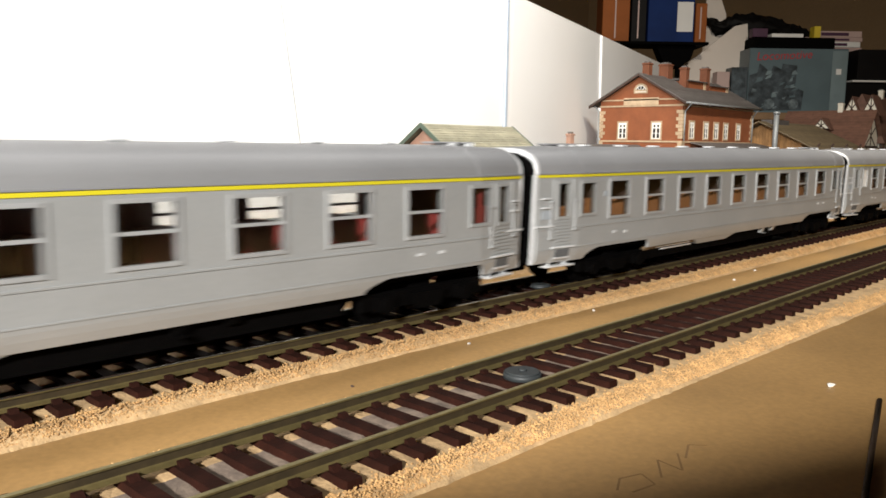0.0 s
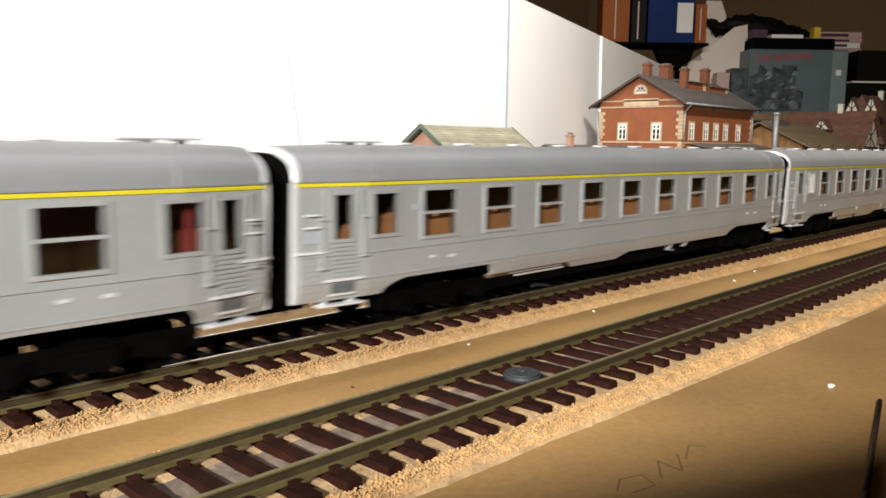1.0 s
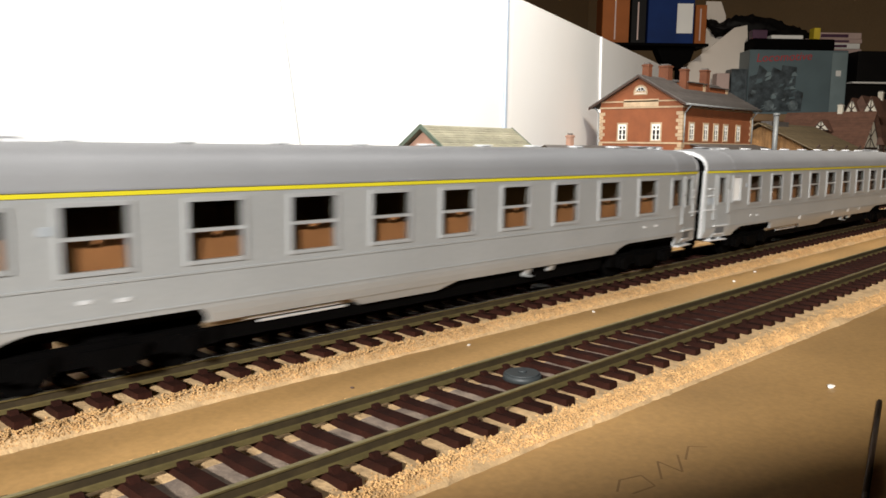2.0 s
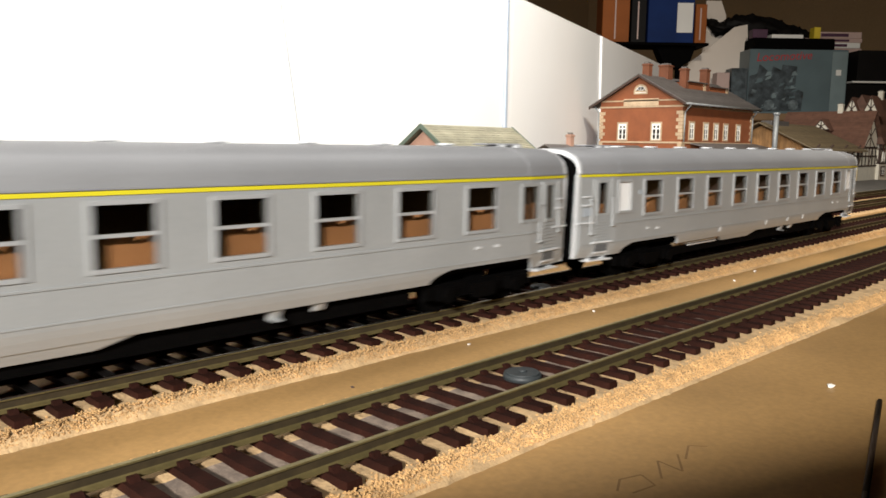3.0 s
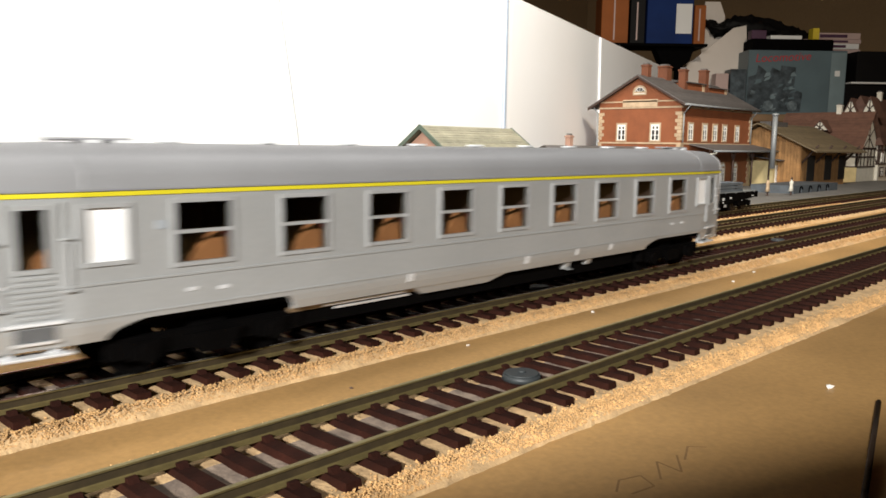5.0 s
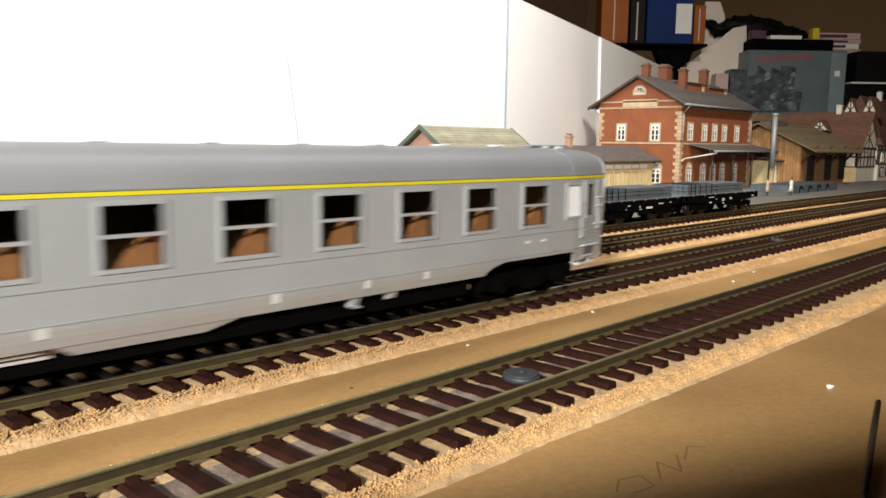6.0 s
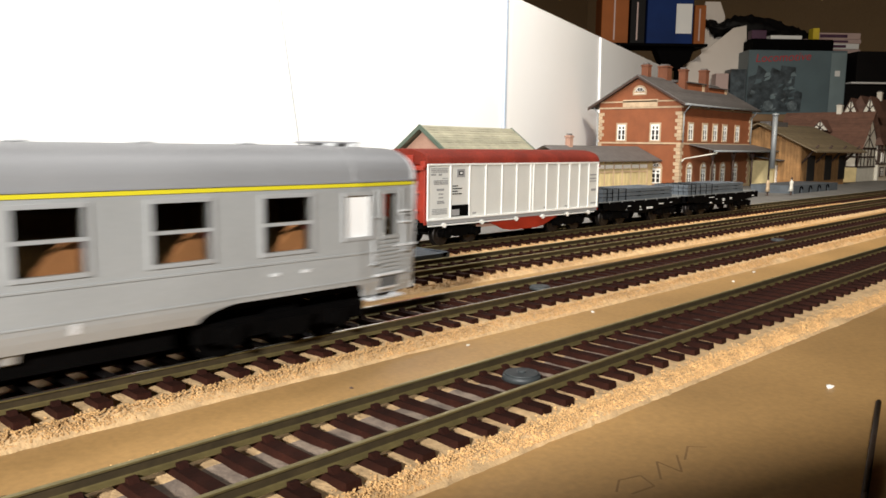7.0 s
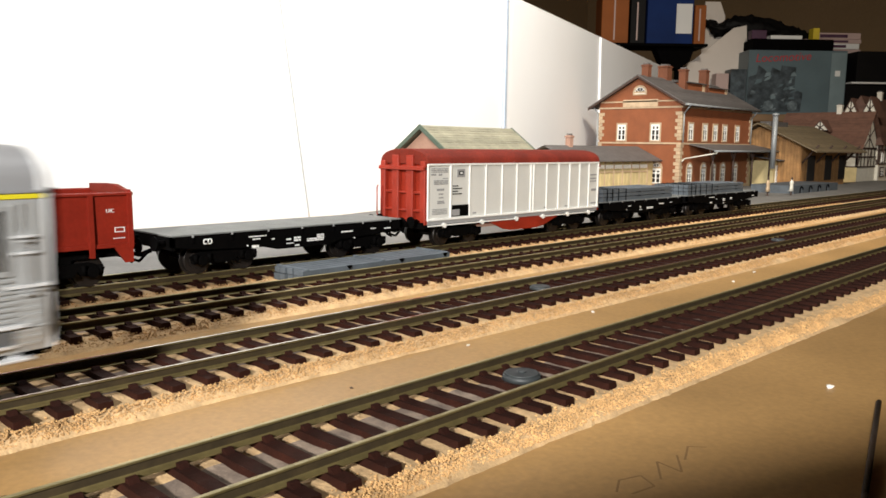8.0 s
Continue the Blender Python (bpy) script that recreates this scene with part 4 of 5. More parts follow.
M_PIPE = mat("grey_pipe", (0.30, 0.32, 0.33), 0.5, 0.3, vary=0.15, scale=100)
# near-black that paints unlit interiors on solid walls
M_DARKIN = mat("painted_unlit_inside", (0.02, 0.016, 0.013), 0.8, vary=0.2)


def roof_slab(bm, x0, x1, ya, za, yb, zb, t=1.2):
    """A sloping roof plate between (ya, za) and (yb, zb)."""
    prism(bm, [(ya, za), (yb, zb), (yb, zb + t), (ya, za + t)], "x", x0, x1)


def shingles(parent, x0, x1, ya, za, yb, zb, t, rows, material, name="roof_course"):
    """Overlapping courses from the eave (a) up to the ridge (b)."""
    for r in range(rows):
        f0, f1 = r / rows, (r + 1.12) / rows
        p = lambda f: (ya + (yb - ya) * f, za + (zb - za) * f)
        (y0, z0), (y1, z1) = p(f0), p(min(f1, 1))
        bm = B()
        prism(bm, [(y0, z0 + t), (y1, z1 + t - 0.1), (y1, z1 + t + 0.1), (y0, z0 + t + 0.5)], "x", x0 - 0.1, x1 + 0.1)
        part(name, bm, material, parent)


def window_at(parent, put, u, z, w, h, trim=M_STONE, cross=True, arch=False):
    """A framed window on a wall: surround, sash bars, pane. put(u, d, z): d is depth, negative is proud of the wall."""
    bm = B()
    cut_wall(bm, u - w / 2 - 1.8, u + w / 2 + 1.8, z - 1.6, z + h + 2.0, -0.9, 0.6, [(u - w / 2, u + w / 2, z, z + h)], put=put)
    if arch:
        n = 10
        for i in range(n):
            a0, a1 = math.pi * i / n, math.pi * (i + 1) / n
            q = []
            for d in (-0.95, 0.5):
                for a, r in ((a0, w / 2), (a1, w / 2), (a1, w / 2 + 2.2), (a0, w / 2 + 2.2)):
                    q.append(bm.verts.new(put(u + r * math.cos(a), d, z + h + r * math.sin(a))))
            for f in ((0, 1, 2, 3), (4, 5, 6, 7), (0, 1, 5, 4), (2, 3, 7, 6), (1, 2, 6, 5), (3, 0, 4, 7)):
                bm.faces.new([q[k] for k in f])
    win = part("window", bm, trim, parent)
    bm = B()
    cut_wall(bm, u - w / 2, u + w / 2, z, z + h, -0.6, -0.15, [(u - w / 2 + 1.3, u - 0.8, z + 0.9, z + h * 0.32), (u + 0.8, u + w / 2 - 1.3, z + 0.9, z + h * 0.32), (u - w / 2 + 1.3, u - 0.8, z + h * 0.32 + 0.7, z + h * 0.64), (u + 0.8, u + w / 2 - 1.3, z + h * 0.32 + 0.7, z + h * 0.64), (u - w / 2 + 1.9, u - 1.1, z + h * 0.64 + 1.6, z + h - 2.6), (u + 1.1, u + w / 2 - 1.9, z + h * 0.64 + 1.6, z + h - 2.6)], put=put)
    if arch:
        for k in range(1, 4):
            a = math.pi * k / 4
            rod(bm, put(u, -0.35, z + h), put(u + w / 2 * math.cos(a), -0.35, z + h + w / 2 * math.sin(a)), 0.5, 5)
        n = 8
        for i in range(n):
            a0, a1 = math.pi * i / n, math.pi * (i + 1) / n
            rod(bm, put(u + (w / 2 - 0.4) * math.cos(a0), -0.35, z + h + (w / 2 - 0.4) * math.sin(a0)), put(u + (w / 2 - 0.4) * math.cos(a1), -0.35, z + h + (w / 2 - 0.4) * math.sin(a1)), 0.6, 5)
    part("sash", bm, M_WHITEPAINT, win)
    # opaque pane; the darkness of the room behind is its colour
    bm = B()
    top = h + (w / 2 if arch else 0)
    vs = [bm.verts.new(put(a, d, b)) for d in (-0.14, -0.03) for a, b in ((u - w / 2 + 0.2, z), (u + w / 2 - 0.2, z), (u + w / 2 * (0.45 if arch else 0.98), z + top - 0.3), (u - w / 2 * (0.45 if arch else 0.98), z + top - 0.3))]
    for f in ((0, 1, 2, 3), (4, 5, 6, 7), (0, 1, 5, 4), (2, 3, 7, 6), (1, 2, 6, 5), (3, 0, 4, 7)):
        bm.faces.new([vs[k] for k in f])
    part("pane", bm, M_DARKIN, win, "window pane painted dark for the unlit inside")


def chimney(parent, x, y, z0, z1, w=7.0, m=None):
    bm = B()
    bbox(bm, x - w / 2, x + w / 2, y - w / 2, y + w / 2, z0, z1 - 2, 0.3)
    bbox(bm, x - w / 2 - 0.8, x + w / 2 + 0.8, y - w / 2 - 0.8, y + w / 2 + 0.8, z1 - 4.4, z1 - 2.6, 0.3)
    c = part("chimney", bm, m or M_CHIMNEYBRICK, parent)
    bm = B()
    bbox(bm, x - w * 0.36, x + w * 0.36, y - w * 0.36, y + w * 0.36, z1 - 2, z1, 0.2)
    part("cap", bm, M_SLATEROOF, c)


def build_station():
    L, D = 203.0, 114.0
    st = thing("station_building", "red brick model station with sandstone trim and slate roof", "station building", "model buildings", at=(888, 454, Z_BOARD))
    g = 6.0  # the plinth's foot lies that far under the rail tops
    gable = lambda u, d, z: (d, u, z)
    front = lambda u, d, z: (u, d, z)
    ze, zr = 101.5 + g, 133.0 + g
    bm = B()
    cut_wall(bm, 0, L, 0, ze, 0, 2.0, [], put=front)
    part("wall", bm, M_BRICK, st)
    bm = B()
    cut_wall(bm, 2, L - 2, 0, ze, D - 2, D, [], put=front)
    part("wall", bm, M_BRICK, st)
    for x in (0.02, L - 2.02):
        bm = B()
        prism(bm, [(2, 0), (D - 2, 0), (D, ze), (D / 2, zr - 1.5), (0, ze)], "x", x, x + 2)
        part("gable_wall", bm, M_BRICK, st)
    # string courses and gable bands
    for z, h in ((50.2 + g, 2.0), (93.6 + g, 2.0), (0, 5)):
        bm = B()
        box(bm, -0.9, L + 0.9, -0.9, 0.5, z, z + h)
        part("string_course", bm, M_STONE, st)
        bm = B()
        box(bm, -0.9, 0.5, 0.6, D + 0.9, z, z + h)
        part("string_course", bm, M_STONE, st)
    bm = B()
    box(bm, -0.8, 0.5, 2, D - 2, ze - 0.2, ze + 1.4)
    part("string_course", bm, M_STONE, st)
    bm = B()
    box(bm, -0.8, 0.4, 32, 80, 95.8 + g, 104.5 + g)
    part("name_panel", bm, M_STONE, st, "pale blank sandstone panel")
    # corner stones
    for i in range(22):
        z = 5 + i * 4.3
        if z + 4 > 93 + g or abs(z - 50 - g) < 3.5:
            continue
        long, short = (7.5, 4.6) if i % 2 else (4.6, 7.5)
        for x0, x1, y0, y1 in ((-0.8, long, -0.8, 0.5), (L - long, L + 0.8, -0.8, 0.5), (-0.8, 0.5, D - short, D + 0.8)):
            bm = B()
            box(bm, x0, x1, y0, y1, z, z + 3.9)
            part("corner_stone", bm, M_STONE, st)
        bm = B()
        box(bm, -0.8, 0.5, 0.55, short, z, z + 3.9)
        part("corner_stone", bm, M_STONE, st)
    # windows
    for u in (33.5, 80.5):
        window_at(st, gable, u, 54.5 + g, 11.5, 19.5)
    for u in (24.5, 62.7, 91.4, 119.7, 158.0):
        window_at(st, front, u, 55.5 + g, 11.0, 19.5)
    for u in (30.0, 80.0):
        window_at(st, gable, u, 2.5 + g, 13.0, 18.0, arch=True)
    for u in (26.0, 64.0, 92.0, 120.0, 158.0):
        window_at(st, front, u, 2.5 + g, 11.5, 18.0, arch=True)
    window_at(st, gable, D / 2, 111.5 + g, 15.0, 0.8, arch=True)
    for u in (70.0, 140.0):
        window_at(st, front, u, ze - 5.6, 5.5, 0.6, arch=True)
    # roof with eaves, tile courses, gutters
    o = 8.0
    s = (zr - ze) / (D / 2)
    for ya, yb in ((-o, D / 2), (D + 13.0, D / 2)):
        bm = B()
        roof_slab(bm, -o, L + o, ya, zr - s * abs(ya - yb), yb, zr, 1.3)
        part("roof", bm, M_SLATEROOF, st)
        shingles(st, -o, L + o, ya, zr - s * abs(ya - yb), yb, zr, 1.3, 14, M_SLATEROOF)
    for x in (-o, L + o - 1.2):
        for ya in (-o, D + 13.0):
            bm = B()
            zl = zr - s * abs(ya - D / 2)
            prism(bm, [(ya, zl - 2.2), (D / 2, zr - 2.2), (D / 2, zr + 0.4), (ya, zl + 0.4)], "x", x - 0.3, x + 1.0)
            part("bargeboard", bm, M_TIMBER, st)
    bm = B()
    rod(bm, (-o, -o - 1, ze - s * o), (L + o, -o - 1, ze - s * o), 1.2, 8)
    part("gutter", bm, M_PIPE, st)
    for x in (3, L - 3):
        bm = B()
        tube(bm, [(x, -o - 1, ze - s * o - 1), (x, -1.8, ze - s * o - 10), (x, -1.8, 52 + g)], 0.8)
        part("downpipe", bm, M_PIPE, st)
    bm = B()
    tube(bm, [(-1, D + o, ze - s * o - 1), (-1.8, D + 1, ze - s * o - 9), (-1.8, D + 0.5, 10)], 0.9)
    part("downpipe", bm, M_PIPE, st)
    for x, y, z0, z1, cw in ((15, 58, 128 + g, 150 + g, 9), (62, 58, 128 + g, 152 + g, 13), (66, 34, 112 + g, 147 + g, 9), (123, 34, 112 + g, 150 + g, 10)):
        chimney(st, x, y, z0, z1, cw)
    for x0, x1, zt in ((68, 118, 131.5 + g), (131, 186, 128.8 + g)):  # brick blocks with slate tops behind the front slope
        bm = B()
        box(bm, x0, x1, 30, 56, 112 + g, zt - 3)
        blk = part("roof_block", bm, M_BRICK, st)
        bm = B()
        box(bm, x1 - 6, x1 + 0.5, 29.4, 34, 112 + g, zt - 2.9)
        part("quoin", bm, M_STONE, blk)
        bm = B()
        prism(bm, [(27, zt - 3.2), (58, zt - 0.5), (58, zt + 0.8), (27, zt - 2)], "x", x0 - 2, x1 + 2)
        part("cover", bm, M_SLATEROOF, blk)
    # platform canopy: dark roof on posts
    bm = B()
    prism(bm, [(0.5, 50.0 + g), (-34, 43.0 + g), (-34, 44.2 + g), (0.5, 51.4 + g)], "x", 22, L + 22)
    can = part("canopy", bm, M_SLATEROOF, st)
    bm = B()
    rod(bm, (20, -34.6, 42.6 + g), (L + 22, -34.6, 42.6 + g), 1.1, 8)
    part("canopy_gutter", bm, M_PIPE, can)
    bm = B()
    tube(bm, [(26, -34.6, 42.0 + g), (26, -34, 40 + g), (9, -2.0, 33 + g), (3, -2.0, 30 + g)], 0.9)
    part("canopy_downpipe", bm, M_PLASTER, can)
    for x in (30, 88, 146, 204):
        bm = B()
        rod(bm, (x, -28, 3), (x, -28, 44 + g), 1.2, 8)
        tube(bm, [(x, -28, 30 + g), (x + 9, -28, 43.5 + g)], 0.8)
        tube(bm, [(x, -28, 30 + g), (x - 9, -28, 43.5 + g)], 0.8)
        part("canopy_post", bm, M_TIMBER, can)
    # low yellow wing on the gable side
    bm = B()
    cut_wall(bm, -190, -9, 0, 31 + g, 30, 32, [], put=front)
    box(bm, -190, -9, 32.1, 84, 0, 30 + g)
    wing = part("side_wing", bm, M_YELLOWPLASTER, st, "low pale yellow side wing")
    for i in range(9):
        bm = B()
        u = -22 - i * 19
        box(bm, u - 0.7, u + 0.7, 29.2, 30, 0, 31 + g)
        part("pilaster", bm, M_STONE, wing)
        bm = B()
        for k in range(4):  # a row of small carved boards under the eave
            p0 = u - 17.5 + k * 4.2
            prism(bm, [(p0, 25.5 + g), (p0 + 3.4, 25.5 + g), (p0 + 3.4, 22.6 + g), (p0 + 2.4, 21.2 + g), (p0 + 1.7, 22.4 + g), (p0 + 1.0, 21.2 + g), (p0, 22.6 + g)], "y", 29.2, 29.95)
        fw = part("fretwork", bm, M_WHITEPAINT, wing)
        bm = B()
        box(bm, u - 17.8, u - 1.2, 29.0, 29.9, 17.0 + g, 18.2 + g)
        part("rail", bm, M_STONE, fw)
        for k in (0, 1):
            bm = B()
            box(bm, u - 16.5 + k * 8, u - 10 + k * 8, 29.3, 29.95, 2, 15.5 + g)
            part("panel", bm, M_YELLOWPLASTER, wing)
    for ya in (22, 92):
        bm = B()
        roof_slab(bm, -196, -0.5, ya, 29.5 + g, 57, 46 + g, 1.0)
        part("wing_roof", bm, M_SLATEROOF, wing)
    chimney(st, -150, 56, 40 + g, 60 + g, 6.5, M_PINK)


def build_small_house():
    h = thing("small_house", "small salmon house with olive shingle roof and green eaves", "model house", "model buildings", at=(340, 320, Z_BOARD))
    bm = B()
    box(bm, 1, 80, 1, 39, 0, 47.5)
    prism(bm, [(1, 47.4), (39, 47.4), (20, 60.8)], "x", 1, 80)
    part("wall", bm, M_PINK, h)
    for ya in (-3.5, 43.5):
        bm = B()
        roof_slab(bm, -3, 84, ya, 46.0, 20, 62.2, 0.8)
        part("roof", bm, M_GREENROOF, h)
        shingles(h, -3, 84, ya, 46.0, 20, 62.2, 0.8, 11, M_GREENROOF)
        for x in (-3.6, 83.6):
            bm = B()
            prism(bm, [(ya, 44.6), (20, 60.8), (20, 63.6), (ya, 47.4)], "x", x - 0.6, x + 0.6)
            part("bargeboard", bm, M_GREENEDGE, h)


def boards(parent, put, u0, u1, z0, top, w, material):
    """Vertical boards side by side; top(u) is the height at u."""
    n = int((u1 - u0) / w)
    for i in range(n):
        a, b = u0 + (u1 - u0) * i / n, u0 + (u1 - u0) * (i + 0.93) / n
        bm = B()
        vs = [bm.verts.new(put(u, d, z)) for d in (-0.7, 0.1) for u, z in ((a, z0), (b, z0), (b, top(b)), (a, top(a)))]
        for f in ((0, 1, 2, 3), (4, 5, 6, 7), (0, 1, 5, 4), (2, 3, 7, 6), (1, 2, 6, 5), (3, 0, 4, 7)):
            bm.faces.new([vs[k] for k in f])
        part("board", bm, material, parent)


def build_goods_shed():
    g = 6.0
    s = thing("goods_shed", "ochre timber goods shed with broad olive-brown roof", "goods shed", "model buildings", at=(1104, 390, Z_BOARD))
    Dp, Ln = 104.0, 186.0
    zw, zr = 60.5, 86.0
    mid = 54.0
    bm = B()
    prism(bm, [(0, 0), (Dp, 0), (Dp, zw), (mid, zr - 2), (0, zw)], "x", 1, Ln)
    part("wall", bm, M_OCHREWOOD, s)
    top = lambda u: zw + (zr - 2 - zw) * (u / mid if u < mid else (Dp - u) / (Dp - mid)) - 0.5
    boards(s, lambda u, d, z: (1 + d, u, z), 0.5, Dp - 0.5, 9, top, 4.0, M_OCHREWOOD)
    boards(s, lambda u, d, z: (u, d, z), 2, Ln, 9, lambda u: zw - 1, 5.0, M_OCHREWOOD)
    sl = (zr - zw) / mid
    for ya in (-26.0, Dp + 10):
        bm = B()
        zz = zr - sl * abs(mid - ya)
        roof_slab(bm, -16, Ln + 14, ya, zz, mid, zr, 1.4)
        part("roof", bm, M_OLIVEROOF, s)
        shingles(s, -16, Ln + 14, ya, zz, mid, zr, 1.4, 12, M_OLIVEROOF)
    bm = B()
    box(bm, 8, 70, mid - 9, mid + 6, zr - 4, zr + 4)
    part("ridge_vent", bm, M_SLATEROOF, s)
    # no real openings: dark sheets on the wall paint the unlit inside
    for u in (40, 110, 170):
        bm = B()
        box(bm, u - 14, u + 14, -1.4, 0.2, 9, 44)
        part("sliding_door", bm, M_DARKIN, s, "dark sheet painted as the unlit goods door opening")
    for u in (6, 60, 120, 180):
        bm = B()
        tube(bm, [(u, -0.5, 34), (u, -21, 58)], 1.4)
        part("roof_brace", bm, M_TIMBER, s)
    bm = B()
    rod(bm, (-27, 26, 26), (-27, 26, 96), 3.4, 14)
    rod(bm, (-27, 26, 96), (-27, 26, 99), 4.6, 14)
    part("stove_pipe", bm, M_PIPE, s, "tall grey metal stove pipe")
    dk = thing("loading_dock", "blue-grey loading dock with arched niches", "loading dock", at=(935, 335, Z_BOARD + 1.2))
    bm = B()
    cut_wall(bm, 0, 152, 0, 9.4, 0, 3, [(20, 27, 0, 6.4), (50, 57, 0, 6.4), (80, 87, 0, 6.4), (110, 117, 0, 6.4)])
    box(bm, 0, 152, 3.1, 50, 0, 9.2)
    part("deck", bm, M_SLATE, dk)
    for u in (20, 50, 80, 110):
        bm = B()
        n = 8
        pts = [(u + 3.5 + 4.6 * math.cos(math.pi * i / n), 4.2 + 3.6 * math.sin(math.pi * i / n)) for i in range(n + 1)]
        tube(bm, [(u - 1.1, -0.3, 0.5)] + [(a, -0.3, b) for a, b in pts][::-1], 0.8)
        part("arch_trim", bm, M_BLACK, dk)
    # little yellow office beside it
    of = thing("yard_office", "small yellow office with flat dark roof", "model building", "model buildings", at=(1093, 420, Z_BOARD))
    bm = B()
    box(bm, 0, 56, 0, 44, 0, 36)
    part("wall", bm, M_YELLOWPLASTER, of)
    bm = B()
    roof_slab(bm, -5, 60, -10, 36.2, 48, 44, 1.2)
    part("roof", bm, M_SLATEROOF, of)
    window_at(of, lambda u, d, z: (u, d, z), 12, 8, 9, 20, M_WHITEPAINT)
    window_at(of, lambda u, d, z: (u, d, z), 40, 12, 14, 16, M_WHITEPAINT)


def timber_frame(parent, put, u0, u1, z0, z1, n):
    """Dark posts, rails and braces over a plastered wall."""
    for z in (z0, (z0 + z1) / 2, z1 - 2.2):
        bm = B()
        vs = [bm.verts.new(put(u, d, zz)) for d in (-0.8, 0.2) for u, zz in ((u0, z), (u1, z), (u1, z + 2.2), (u0, z + 2.2))]
        for f in ((0, 1, 2, 3), (4, 5, 6, 7), (0, 1, 5, 4), (2, 3, 7, 6), (1, 2, 6, 5), (3, 0, 4, 7)):
            bm.faces.new([vs[k] for k in f])
        part("timber", bm, M_TIMBER, parent)
    for i in range(n + 1):
        u = u0 + (u1 - u0 - 2.4) * i / n
        for du in (0, (u1 - u0) / n if i % 3 == 0 and i < n else 0):
            bm = B()
            vs = [bm.verts.new(put(uu, d, zz)) for d in (-0.75, 0.2) for uu, zz in ((u, z0), (u + 2.4, z0), (u + 2.4 + du, z1), (u + du, z1))]
            for f in ((0, 1, 2, 3), (4, 5, 6, 7), (0, 1, 5, 4), (2, 3, 7, 6), (1, 2, 6, 5), (3, 0, 4, 7)):
                bm.faces.new([vs[k] for k in f])
            part("timber", bm, M_TIMBER, parent)


def timber_gable(parent, x, y, z, w, h, depth, turn=False, flip=None):
    """A dormer with a white timbered gable; it faces the tracks, or with turn along them."""
    P = (lambda a, b, c: (x + b - y, y + a - x, c)) if turn else (lambda a, b, c: (a, b, c))
    if flip:  # on the far end of a house, facing along its length
        P = lambda a, b, c: (flip - (b - y), a, c)
    hexa = ((0, 1, 2, 3), (4, 5, 6, 7), (0, 1, 5, 4), (2, 3, 7, 6), (1, 2, 6, 5), (3, 0, 4, 7))
    bm = B()
    lo, hi = [[bm.verts.new(P(a, b, c)) for a, c in ((x - w / 2, z), (x + w / 2, z), (x, z + h))] for b in (y, y + depth)]
    bm.faces.new(lo), bm.faces.new(hi)
    for i in range(3):
        bm.faces.new((lo[i], lo[(i + 1) % 3], hi[(i + 1) % 3], hi[i]))
    d = part("dormer", bm, M_PLASTER, parent)
    for a, b in (((x - w / 2, z), (x, z + h)), ((x + w / 2, z), (x, z + h)), ((x - w / 4, z), (x + w / 5, z + h * 0.55)), ((x + w / 4, z), (x - w / 5, z + h * 0.55)), ((x, z), (x, z + h)), ((x - w / 2, z), (x + w / 2, z))):
        bm = B()
        rod(bm, P(a[0], y - 0.3, a[1]), P(b[0], y - 0.3, b[1]), 0.9, 4)
        part("timber", bm, M_TIMBER, d)
    k = 2.0
    for s in (-1, 1):
        bm = B()
        vs = [bm.verts.new(P(*p)) for yy in (y - 1.2, y + depth) for p in ((x + s * (w / 2 + k), yy, z - k * h / w * 2), (x, yy, z + h), (x, yy, z + h + 1.6), (x + s * (w / 2 + k), yy, z + 1.6 - k * h / w * 2))]
        for f in hexa:
            bm.faces.new([vs[i] for i in f])
        part("dormer_roof", bm, M_BROWNROOF, d)


